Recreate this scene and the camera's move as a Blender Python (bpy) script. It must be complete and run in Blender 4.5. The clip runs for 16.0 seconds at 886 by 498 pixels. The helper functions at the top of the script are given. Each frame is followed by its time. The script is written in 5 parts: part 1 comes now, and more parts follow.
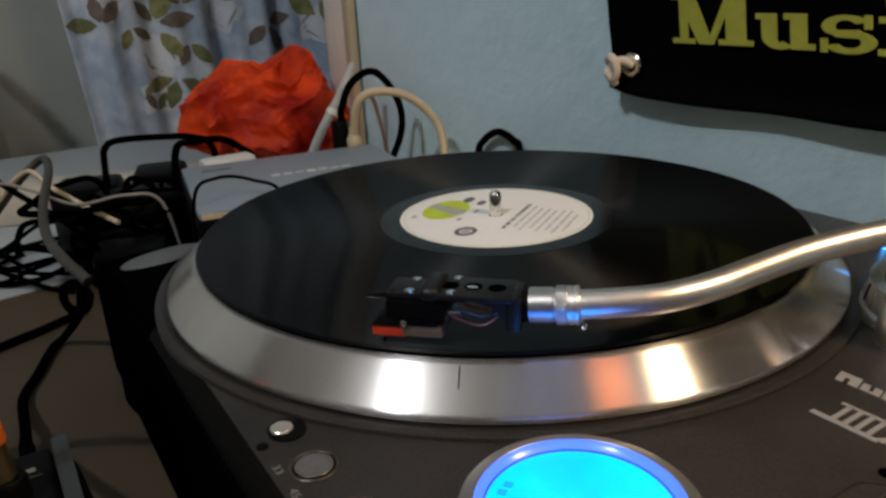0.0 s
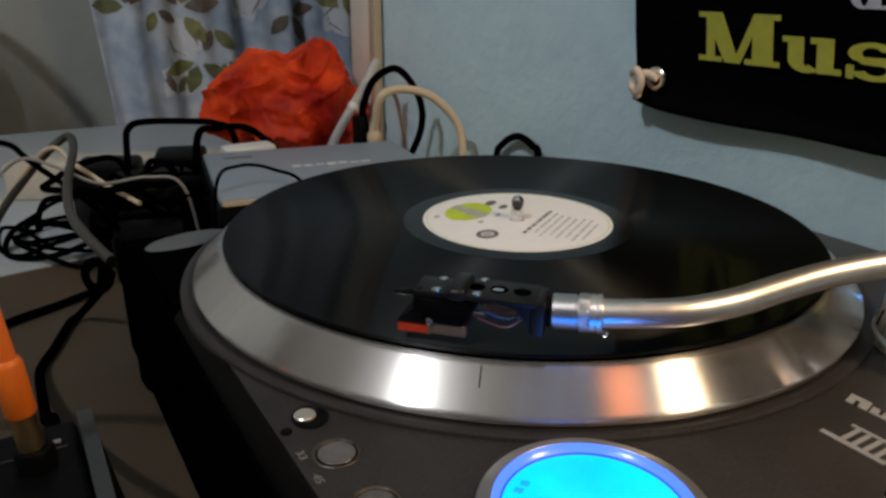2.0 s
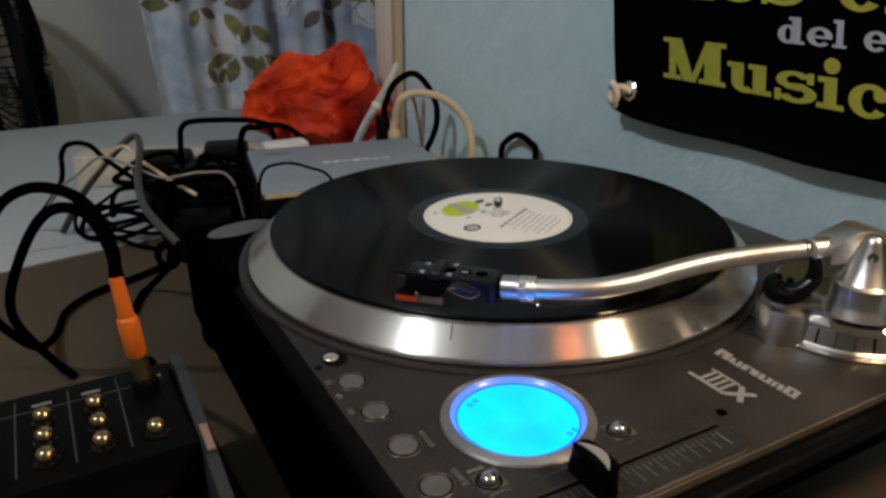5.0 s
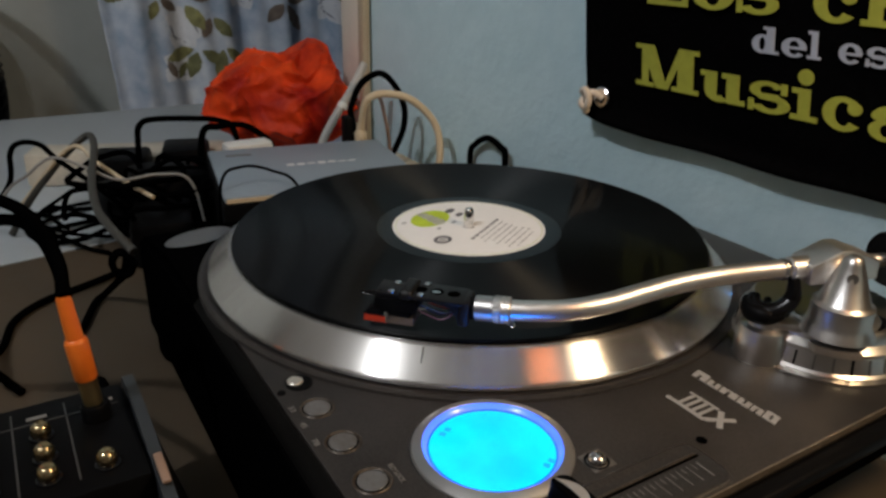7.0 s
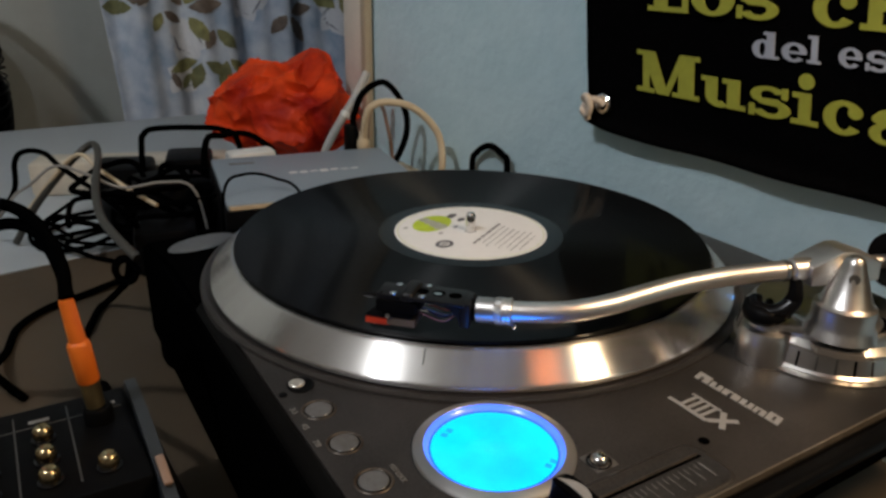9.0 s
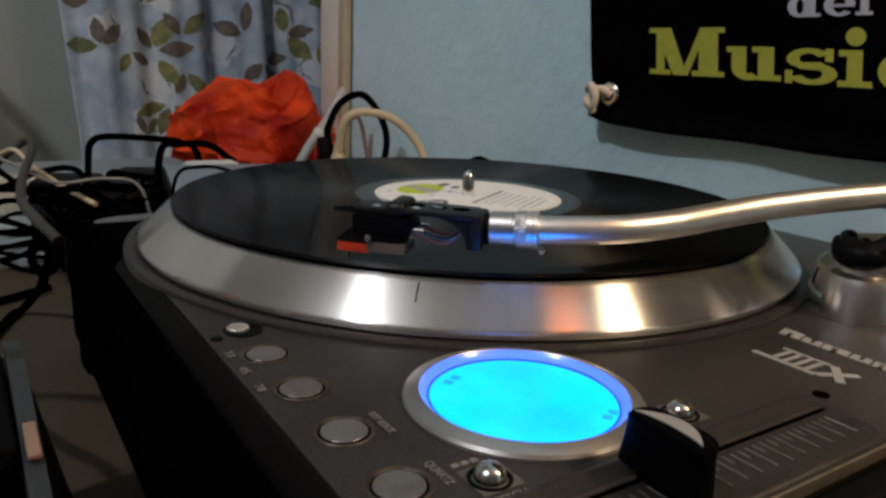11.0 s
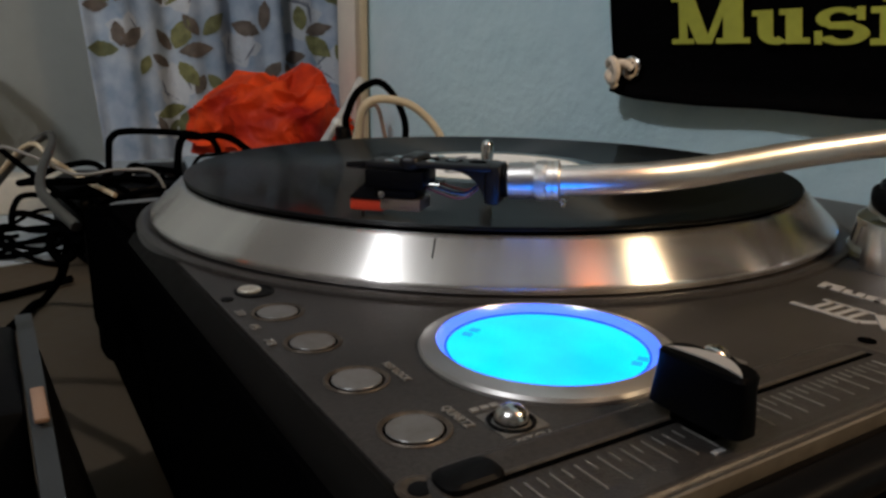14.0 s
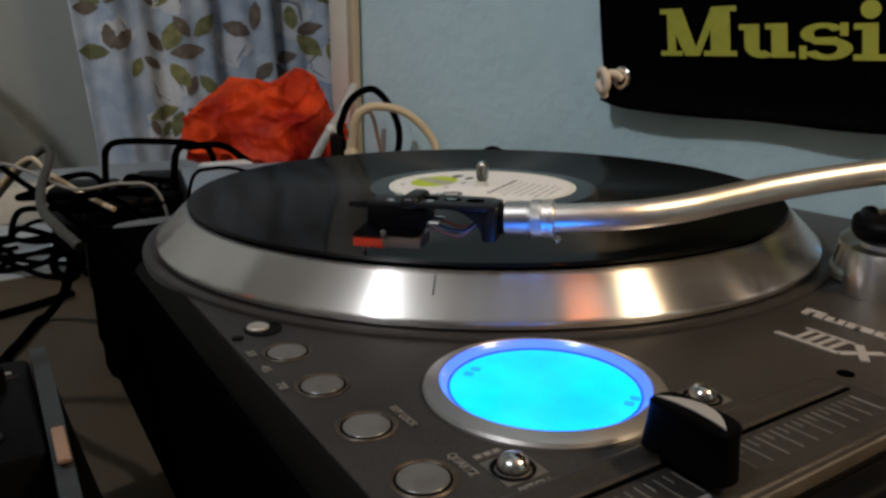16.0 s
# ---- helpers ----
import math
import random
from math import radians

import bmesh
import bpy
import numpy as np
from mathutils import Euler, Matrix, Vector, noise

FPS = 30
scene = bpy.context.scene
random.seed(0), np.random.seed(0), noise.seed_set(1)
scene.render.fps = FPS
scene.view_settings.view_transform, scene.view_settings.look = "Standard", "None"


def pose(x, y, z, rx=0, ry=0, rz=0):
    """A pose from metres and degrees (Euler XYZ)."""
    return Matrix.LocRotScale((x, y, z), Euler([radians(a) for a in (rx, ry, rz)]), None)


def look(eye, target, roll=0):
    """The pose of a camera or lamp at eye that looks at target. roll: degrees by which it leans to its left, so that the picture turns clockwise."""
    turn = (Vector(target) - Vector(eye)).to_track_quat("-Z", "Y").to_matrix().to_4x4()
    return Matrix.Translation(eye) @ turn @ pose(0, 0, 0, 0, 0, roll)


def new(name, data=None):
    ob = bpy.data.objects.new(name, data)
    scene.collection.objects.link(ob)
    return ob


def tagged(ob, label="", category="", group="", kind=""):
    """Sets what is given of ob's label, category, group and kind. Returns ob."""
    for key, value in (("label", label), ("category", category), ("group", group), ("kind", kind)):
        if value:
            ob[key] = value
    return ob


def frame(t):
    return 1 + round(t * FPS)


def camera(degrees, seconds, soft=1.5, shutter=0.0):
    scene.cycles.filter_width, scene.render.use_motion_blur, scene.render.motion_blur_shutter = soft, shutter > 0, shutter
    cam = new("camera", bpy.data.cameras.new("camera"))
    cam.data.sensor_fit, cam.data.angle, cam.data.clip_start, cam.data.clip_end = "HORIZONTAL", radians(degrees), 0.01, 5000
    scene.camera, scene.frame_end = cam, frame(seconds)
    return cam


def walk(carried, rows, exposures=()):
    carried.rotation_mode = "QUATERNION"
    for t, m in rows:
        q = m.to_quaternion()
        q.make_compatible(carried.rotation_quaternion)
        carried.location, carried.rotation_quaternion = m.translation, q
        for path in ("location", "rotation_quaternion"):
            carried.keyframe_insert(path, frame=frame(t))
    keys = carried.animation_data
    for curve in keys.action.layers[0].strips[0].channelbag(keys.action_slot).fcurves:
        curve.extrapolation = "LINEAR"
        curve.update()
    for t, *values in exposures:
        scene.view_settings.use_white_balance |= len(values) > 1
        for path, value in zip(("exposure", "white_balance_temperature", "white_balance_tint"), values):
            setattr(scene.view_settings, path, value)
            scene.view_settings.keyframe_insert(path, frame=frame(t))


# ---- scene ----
cam = camera(62.0, 16.0, soft=2.8)
PATH = [
    (0, (0.29817, -0.21747, 0.13599), (-0.02140, -0.02025, -0.00178), -2.94),
    (0.5, (0.29829, -0.21600, 0.13561), (-0.02285, -0.02174, -0.00270), -2.17),
    (1, (0.30011, -0.21600, 0.13629), (-0.01940, -0.01998, -0.00329), -1.36),
    (1.5, (0.30126, -0.21601, 0.13561), (-0.01820, -0.02000, -0.00413), -1.43),
    (2, (0.29890, -0.22780, 0.13938), (-0.02169, -0.03275, 0.00091), 0.41),
    (2.5, (0.32991, -0.25561, 0.16897), (0.00514, -0.06687, 0.03148), -1.26),
    (3, (0.36337, -0.25921, 0.18055), (0.03567, -0.07637, 0.04205), -1.75),
    (3.5, (0.39544, -0.27024, 0.18867), (0.06584, -0.09370, 0.04655), -1.00),
    (4, (0.40697, -0.26691, 0.18558), (0.07705, -0.09633, 0.03707), -1.44),
    (6.5, (0.37336, -0.25402, 0.18615), (0.05831, -0.06084, 0.03310), 2.43),
    (7, (0.37693, -0.25295, 0.18999), (0.06276, -0.05836, 0.03691), 1.27),
    (7.5, (0.38125, -0.25396, 0.19427), (0.06799, -0.05772, 0.04143), 1.06),
    (8, (0.38414, -0.25404, 0.19820), (0.07028, -0.05571, 0.04935), 1.27),
    (8.5, (0.37906, -0.24883, 0.18908), (0.06291, -0.05266, 0.04224), 0.74),
    (9, (0.37959, -0.25341, 0.18606), (0.06241, -0.05920, 0.03881), 1.01),
    (9.5, (0.35553, -0.24301, 0.15414), (0.03232, -0.04468, 0.02687), 1.62),
    (12, (0.31817, -0.22575, 0.08211), (-0.00439, -0.00948, -0.01374), 2.40),
    (12.5, (0.31806, -0.22519, 0.07981), (-0.00811, -0.01361, -0.01425), 1.84),
    (13, (0.31630, -0.22660, 0.07150), (-0.01260, -0.01946, -0.02293), 1.41),
    (13.5, (0.31635, -0.22352, 0.07108), (-0.01346, -0.01863, -0.02508), 1.02),
    (14, (0.31681, -0.22152, 0.07105), (-0.01325, -0.01820, -0.02756), 0.73),
    (14.5, (0.31672, -0.22271, 0.07040), (-0.01243, -0.01895, -0.03028), 0.71),
    (15, (0.31751, -0.22084, 0.07246), (-0.00989, -0.01519, -0.03008), 0.50),
    (15.5, (0.32046, -0.22696, 0.08692), (-0.00705, -0.02184, -0.01632), 0.23),
    (16, (0.32084, -0.22685, 0.08893), (-0.00599, -0.02104, -0.01512), 0.02),
]
EXPOSURE = 0.0
walk(cam, [(t, look(eye, target, roll)) for t, eye, target, roll in PATH], [(0.0, EXPOSURE), (16.0, EXPOSURE)])

# ---- levels ----
TABLE = -0.105      # table top; the deck's top plate is at 0
FLOOR = -0.86
CEIL = 1.75
SLOPE = 0.0507      # the blue wall runs at 2.9 degrees to the deck


def wall_y(x):
    return 0.2225 + SLOPE * (x + 0.115)


# ---- light ----
world = bpy.data.worlds.new("world")
scene.world = world
world.use_nodes = True
world.node_tree.nodes["Background"].inputs[0].default_value = (0.5, 0.55, 0.6, 1)
world.node_tree.nodes["Background"].inputs[1].default_value = 0.0


def area_lamp(name, eye, target, size, size_y, watts, colour):
    data = bpy.data.lights.new(name, "AREA")
    data.shape, data.size, data.size_y = "RECTANGLE", size, size_y
    data.energy, data.color = watts, colour
    ob = new(name, data)
    ob.matrix_world = look(eye, target)
    return ob


bulb = bpy.data.lights.new("ceiling_bulb_light", "POINT")
bulb.energy, bulb.color, bulb.shadow_soft_size = 40.0, (0.92, 0.94, 1.0), 0.035
new("ceiling_bulb_light", bulb).location = (0.30, -1.26, 1.58)
lamp = bpy.data.lights.new("desk_lamp_light", "POINT")
lamp.energy, lamp.color, lamp.shadow_soft_size = 6.6, (1.0, 0.72, 0.43), 0.045
new("desk_lamp_light", lamp).location = (0.47, 0.165, 0.43)
# Unseen light, added and aimed to give the orange smear on the platter rim.
area_lamp("orange_smear_light", (0.40, 0.015, 0.43), (0.15, -0.05, 0.0), 0.10, 0.10, 0.12, (1.0, 0.26, 0.06))


# ---- materials ----
def material(name, colour, rough=0.5, metal=0.0, vary=0.12, grain=60.0, bump=0.0, bump_scale=300.0, coat=0.0, second=None, blotch=6.0, spec=0.5):
    """A principled material whose colour and roughness vary at a coarse and a fine scale."""
    m = bpy.data.materials.new(name)
    m.use_nodes = True
    nt = m.node_tree
    b = nt.nodes["Principled BSDF"]
    b.inputs["Metallic"].default_value = metal
    b.inputs["Coat Weight"].default_value = coat
    b.inputs["Specular IOR Level"].default_value = spec
    tc = nt.nodes.new("ShaderNodeTexCoord")
    n1 = nt.nodes.new("ShaderNodeTexNoise")
    n1.inputs["Scale"].default_value = blotch
    n1.inputs["Detail"].default_value = 4
    n2 = nt.nodes.new("ShaderNodeTexNoise")
    n2.inputs["Scale"].default_value = grain
    n2.inputs["Detail"].default_value = 6
    for n in (n1, n2):
        nt.links.new(tc.outputs["Object"], n.inputs["Vector"])
    add = nt.nodes.new("ShaderNodeMath")
    add.operation = "ADD"
    nt.links.new(n1.outputs["Fac"], add.inputs[0])
    nt.links.new(n2.outputs["Fac"], add.inputs[1])
    ramp = nt.nodes.new("ShaderNodeMapRange")
    ramp.inputs["From Min"].default_value, ramp.inputs["From Max"].default_value = 0.7, 1.3
    nt.links.new(add.outputs[0], ramp.inputs["Value"])
    mix = nt.nodes.new("ShaderNodeMix")
    mix.data_type = "RGBA"
    c = Vector(colour)
    a = second or tuple(c * (1 - vary))
    d = colour if second else tuple(min(1.0, v) for v in c * (1 + vary))
    mix.inputs[6].default_value, mix.inputs[7].default_value = (*a, 1), (*d, 1)
    nt.links.new(ramp.outputs[0], mix.inputs[0])
    nt.links.new(mix.outputs[2], b.inputs["Base Color"])
    rr = nt.nodes.new("ShaderNodeMapRange")
    rr.inputs["To Min"].default_value, rr.inputs["To Max"].default_value = max(0.02, rough * 0.82), min(1.0, rough * 1.18)
    nt.links.new(n2.outputs["Fac"], rr.inputs["Value"])
    nt.links.new(rr.outputs[0], b.inputs["Roughness"])
    if bump:
        n3 = nt.nodes.new("ShaderNodeTexNoise")
        n3.inputs["Scale"].default_value, n3.inputs["Detail"].default_value = bump_scale, 5
        nt.links.new(tc.outputs["Object"], n3.inputs["Vector"])
        bp = nt.nodes.new("ShaderNodeBump")
        bp.inputs["Strength"].default_value, bp.inputs["Distance"].default_value = bump, 0.002
        nt.links.new(n3.outputs["Fac"], bp.inputs["Height"])
        nt.links.new(bp.outputs[0], b.inputs["Normal"])
    return m


def turned_metal(name, colour, rough, aniso, sheen=0.0):
    """Lathe-turned metal: fine circular grooves round z, with streaky room reflections painted across them in the
    colour.
    """
    m = material(name, colour, rough, 0.92, 0.06, 40.0)
    nt = m.node_tree
    b = nt.nodes["Principled BSDF"]
    b.inputs["Anisotropic"].default_value = aniso
    b.inputs["Anisotropic Rotation"].default_value = 0.25
    tan = nt.nodes.new("ShaderNodeTangent")
    tan.direction_type, tan.axis = "RADIAL", "Z"
    nt.links.new(tan.outputs[0], b.inputs["Tangent"])
    # Noise by angle darkens the base colour in place of mirrored room tones.
    if sheen:
        tc = nt.nodes.new("ShaderNodeTexCoord")
        flat = nt.nodes.new("ShaderNodeVectorMath")
        flat.operation = "MULTIPLY"
        flat.inputs[1].default_value = (1, 1, 0)
        unit = nt.nodes.new("ShaderNodeVectorMath")
        unit.operation = "NORMALIZE"
        nt.links.new(tc.outputs["Object"], flat.inputs[0])
        nt.links.new(flat.outputs[0], unit.inputs[0])
        broad = nt.nodes.new("ShaderNodeTexNoise")
        broad.inputs["Scale"].default_value, broad.inputs["Detail"].default_value = 7.0, 3
        fine = nt.nodes.new("ShaderNodeTexNoise")
        fine.inputs["Scale"].default_value, fine.inputs["Detail"].default_value = 55.0, 4
        for n in (broad, fine):
            nt.links.new(unit.outputs[0], n.inputs["Vector"])
        both = nt.nodes.new("ShaderNodeMath")
        both.operation = "MULTIPLY_ADD"
        both.inputs[1].default_value = 0.35
        nt.links.new(fine.outputs["Fac"], both.inputs[0])
        nt.links.new(broad.outputs["Fac"], both.inputs[2])
        tone = nt.nodes.new("ShaderNodeMapRange")
        tone.inputs["From Min"].default_value, tone.inputs["From Max"].default_value = 0.45, 0.92
        tone.inputs["To Min"].default_value, tone.inputs["To Max"].default_value = 1.0 - sheen, 1.0
        nt.links.new(both.outputs[0], tone.inputs["Value"])
        shade = nt.nodes.new("ShaderNodeMix")
        shade.data_type, shade.blend_type = "RGBA", "MULTIPLY"
        shade.inputs[0].default_value = 1.0
        old = b.inputs["Base Color"].links[0].from_socket
        nt.links.new(old, shade.inputs[6])
        nt.links.new(tone.outputs[0], shade.inputs[7])
        nt.links.new(shade.outputs[2], b.inputs["Base Color"])
    return m


def glow(name, colour, strength, edge=None):
    m = bpy.data.materials.new(name)
    m.use_nodes = True
    b = m.node_tree.nodes["Principled BSDF"]
    b.inputs["Base Color"].default_value = (*colour, 1)
    b.inputs["Roughness"].default_value = 0.2
    b.inputs["Emission Color"].default_value = (*colour, 1)
    b.inputs["Emission Strength"].default_value = strength
    if edge:
        nt = m.node_tree
        tc = nt.nodes.new("ShaderNodeTexCoord")
        ns = nt.nodes.new("ShaderNodeTexNoise")
        ns.inputs["Scale"].default_value = 45.0
        nt.links.new(tc.outputs["Object"], ns.inputs["Vector"])
        mx = nt.nodes.new("ShaderNodeMix")
        mx.data_type = "RGBA"
        mx.inputs[6].default_value, mx.inputs[7].default_value = (*edge, 1), (*colour, 1)
        mr = nt.nodes.new("ShaderNodeMapRange")
        mr.inputs["From Min"].default_value, mr.inputs["From Max"].default_value = 0.3, 0.6
        nt.links.new(ns.outputs["Fac"], mr.inputs["Value"])
        nt.links.new(mr.outputs[0], mx.inputs[0])
        nt.links.new(mx.outputs[2], b.inputs["Emission Color"])
    return m


PAINT_BLUE = material("pale_blue_wall_paint", (0.595, 0.785, 0.835), 0.62, vary=0.1, grain=34, bump=0.8, bump_scale=90, second=(0.505, 0.705, 0.760), blotch=4)
PAINT_GREY = material("pale_grey_green_wall_paint", (0.50, 0.52, 0.47), 0.7, vary=0.05, grain=25, bump=0.25, bump_scale=80, blotch=3)
PAINT_DARK = material("dull_brown_paint", (0.24, 0.215, 0.19), 0.7, vary=0.06)
CEILING_WHITE = material("ceiling_paint", (0.46, 0.46, 0.44), 0.8, vary=0.04)
FLOOR_TILE = material("floor_finish", (0.25, 0.20, 0.16), 0.5, vary=0.15)
TABLE_WHITE = material("white_laminate", (0.43, 0.465, 0.48), 0.45, vary=0.05, grain=80, blotch=5)
# Brown stands in for white laminate lying in a person's shadow.
TABLE_SHADED = material("shaded_white_laminate", (0.067, 0.046, 0.026), 0.66, vary=0.14, grain=90, blotch=8)
PLATE = material("dark_grey_deck_plate", (0.060, 0.054, 0.050), 0.37, 0.40, 0.2, 900.0, 0.16, 1400, second=(0.024, 0.0212, 0.0195), blotch=22, spec=0.5)
BLACK_PLASTIC = material("black_plastic", (0.0032, 0.0032, 0.0035), 0.42, vary=0.2, bump=0.05, spec=0.06)
# Rubbed collars and recess; also the painted highlight on the slot bevel.
RUBBED_AND_GLINT = material("rubbed_plate_and_glint", (0.075, 0.060, 0.046), 0.4, 0.5, 0.45, 500.0, blotch=70)
BLACK_SOFT = material("black_rubber", (0.0011, 0.0011, 0.0012), 0.7, vary=0.2, spec=0.0)
BLACK_GLOSS = material("glossy_black_plastic", (0.004, 0.004, 0.005), 0.22, vary=0.2, spec=0.28)
RUNOUT = material("smooth_vinyl", (0.0022, 0.0022, 0.0025), 0.2, vary=0.2, spec=0.26)
SHELL_BLACK = material("anodised_black_shell", (0.0065, 0.0065, 0.0070), 0.42, vary=0.3, grain=300, spec=0.35)
WORN_EDGE = material("worn_metal_edge", (0.30, 0.25, 0.19), 0.4, 0.7, 0.25, 200)
ALUMINIUM = turned_metal("turned_aluminium", (0.88, 0.85, 0.82), 0.25, 1.0, 0.24)
RING_METAL = turned_metal("turned_ring_metal", (0.58, 0.56, 0.54), 0.38, 0.5)
SILVER = material("satin_silver", (0.86, 0.82, 0.77), 0.38, 1.0, 0.05, 200)
COLLAR = material("satin_collar_metal", (0.60, 0.58, 0.56), 0.36, 1.0, 0.06, 200)
CHROME = material("chrome", (0.85, 0.84, 0.82), 0.09, 1.0, 0.04, 100)
DARK_METAL = material("dark_silver", (0.40, 0.38, 0.35), 0.32, 1.0, 0.12, 200)
TARNISHED = material("tarnished_gold", (0.52, 0.40, 0.22), 0.22, 1.0, 0.2, 200)
BASE_SILVER = material("satin_base_metal", (0.70, 0.67, 0.63), 0.32, 1.0, 0.06, 200)
PANEL_LINE = material("faint_panel_line", (0.045, 0.044, 0.042), 0.5, vary=0.15, grain=500)
BALL = material("satin_button_metal", (0.62, 0.60, 0.57), 0.2, 1.0, 0.1, 300)
PALE_CAP = material("pale_cap_metal", (0.80, 0.75, 0.66), 0.3, 0.8, 0.06, 200)
BRASS_DULL = material("dull_brass", (0.42, 0.33, 0.17), 0.4, 1.0, 0.15, 200)
START_GREY = material("pale_grey_button", (0.105, 0.112, 0.118), 0.5, vary=0.08, grain=120)
EDGE_PLASTIC = material("dark_edge_plastic", (0.0040, 0.0037, 0.0034), 0.5, vary=0.3, grain=200, spec=0.04)
KNOB_BLACK = material("matt_black_knob", (0.0016, 0.0016, 0.0018), 0.5, vary=0.2, bump=0.05, spec=0.03)
PRINT_SURROUND = material("worn_grey_print", (0.090, 0.086, 0.080), 0.5, vary=0.3, grain=400, blotch=60)
PRINT_TICK = material("thin_scale_print", (0.155, 0.148, 0.136), 0.5, vary=0.35, grain=600, blotch=80)
BUTTON = material("translucent_grey_button", (0.128, 0.132, 0.136), 0.30, vary=0.1, grain=300, second=(0.080, 0.074, 0.066), blotch=130)
# Real lettering and marks, and the painted sheen on the fader knob.
PRINT_AND_SHEEN = material("grey_print_and_sheen", (0.29, 0.285, 0.275), 0.5, vary=0.08, grain=500)
PRINT_DIM = material("dim_grey_print", (0.17, 0.165, 0.155), 0.5, vary=0.15, grain=500)
WHITE_PLASTIC = material("white_plastic", (0.72, 0.71, 0.67), 0.4, vary=0.05)
STRIP_CREAM = material("aged_white_plastic", (0.56, 0.50, 0.40), 0.45, vary=0.12, grain=80)
CREAM = material("cream_plastic", (0.62, 0.50, 0.33), 0.42, vary=0.1, grain=100)
TRIM_LIGHT = material("cream_gloss_paint", (0.78, 0.73, 0.62), 0.4, vary=0.06)
TRIM_TAN = material("tan_paint", (0.46, 0.39, 0.27), 0.5, vary=0.08)
GREY_CABLE = material("grey_pvc", (0.046, 0.044, 0.037), 0.5, vary=0.12)
PALE_CABLE = material("dirty_white_pvc", (0.27, 0.26, 0.24), 0.5, vary=0.12)
BROWN_CABLE = material("brown_pvc", (0.25, 0.17, 0.13), 0.5, vary=0.12)
BOX_GREY = material("grey_painted_steel", (0.26, 0.31, 0.35), 0.45, 0.1, 0.06, 150)
ORANGE = material("orange_plastic", (0.85, 0.18, 0.015), 0.42, vary=0.08)
RED_STYLUS = material("red_plastic", (0.80, 0.06, 0.02), 0.35, vary=0.06)
GOLDEN_BODY = material("cartridge_body", (0.23, 0.17, 0.12), 0.35, 0.4, 0.1)
VINYL_LABEL = material("label_paper", (0.84, 0.84, 0.83), 0.55, vary=0.03, grain=200)
LIME = material("lime_ink", (0.48, 0.62, 0.03), 0.55, vary=0.15, grain=120)
INK = material("dark_ink", (0.10, 0.10, 0.11), 0.55, vary=0.2)
PALE_LIME = material("pale_lime_ink", (0.60, 0.65, 0.42), 0.55, vary=0.1)
INK_PALE = material("pale_ink", (0.42, 0.42, 0.42), 0.55, vary=0.2)
BANNER = material("black_vinyl_cloth", (0.0022, 0.0022, 0.0024), 0.85, vary=0.4, grain=300, bump=0.3, bump_scale=500, spec=0.0)
BANNER_YELLOW = material("yellow_green_print", (0.37, 0.39, 0.05), 0.5, vary=0.12, grain=150)
BANNER_GREY = material("grey_blue_print", (0.40, 0.44, 0.52), 0.5, vary=0.08, grain=150)
ROPE = material("cotton_rope", (0.68, 0.60, 0.50), 0.8, vary=0.15, grain=400, bump=0.4, bump_scale=900)
LCD = glow("cyan_backlight", (0.0008, 0.215, 1.0), 3.8, (0.0008, 0.165, 1.0))
# Weak emission stands in for face light reflected by the display's wall.
LCD_REFLECTION = glow("blue_reflected_glow", (0.09, 0.22, 1.0), 0.85)
LCD_LINE = glow("dark_blue_line", (0.004, 0.06, 0.75), 0.9)
LED_BLUE = glow("blue_led", (0.05, 0.35, 1.0), 6.0)
LED_RED = glow("red_led", (1.0, 0.03, 0.02), 1.5)

VINYL = bpy.data.materials.new("black_vinyl")
VINYL.use_nodes = True
nt = VINYL.node_tree
b = nt.nodes["Principled BSDF"]
b.inputs["Base Color"].default_value = (0.0012, 0.0012, 0.0014, 1)
b.inputs["Roughness"].default_value = 0.24
b.inputs["Anisotropic"].default_value = 1.0
b.inputs["Anisotropic Rotation"].default_value = 0.25
b.inputs["Specular IOR Level"].default_value = 0.19
tan = nt.nodes.new("ShaderNodeTangent")
tan.direction_type, tan.axis = "RADIAL", "Z"
nt.links.new(tan.outputs[0], b.inputs["Tangent"])
b.inputs["Coat Weight"].default_value = 0.20
b.inputs["Coat Roughness"].default_value = 0.07
tc = nt.nodes.new("ShaderNodeTexCoord")
sep = nt.nodes.new("ShaderNodeVectorMath")
sep.operation = "LENGTH"
flat = nt.nodes.new("ShaderNodeVectorMath")
flat.operation = "MULTIPLY"
flat.inputs[1].default_value = (1, 1, 0)
nt.links.new(tc.outputs["Object"], flat.inputs[0])
nt.links.new(flat.outputs[0], sep.inputs[0])
wave = nt.nodes.new("ShaderNodeTexNoise")
wave.noise_dimensions = "1D"
wave.inputs["Scale"].default_value = 420
wave.inputs["Detail"].default_value = 3
nt.links.new(sep.outputs["Value"], wave.inputs["W"])
rr = nt.nodes.new("ShaderNodeMapRange")
rr.inputs["To Min"].default_value, rr.inputs["To Max"].default_value = 0.56, 0.66
nt.links.new(wave.outputs["Fac"], rr.inputs["Value"])
nt.links.new(rr.outputs[0], b.inputs["Roughness"])

BAG = bpy.data.materials.new("thin_red_plastic_film")
BAG.use_nodes = True
nt = BAG.node_tree
b = nt.nodes["Principled BSDF"]
tc = nt.nodes.new("ShaderNodeTexCoord")
ns = nt.nodes.new("ShaderNodeTexNoise")
ns.inputs["Scale"].default_value, ns.inputs["Detail"].default_value = 14, 5
nt.links.new(tc.outputs["Object"], ns.inputs["Vector"])
# Dark red to orange blotches put fold shade and highlights into the colour.
mx = nt.nodes.new("ShaderNodeMix")
mx.data_type = "RGBA"
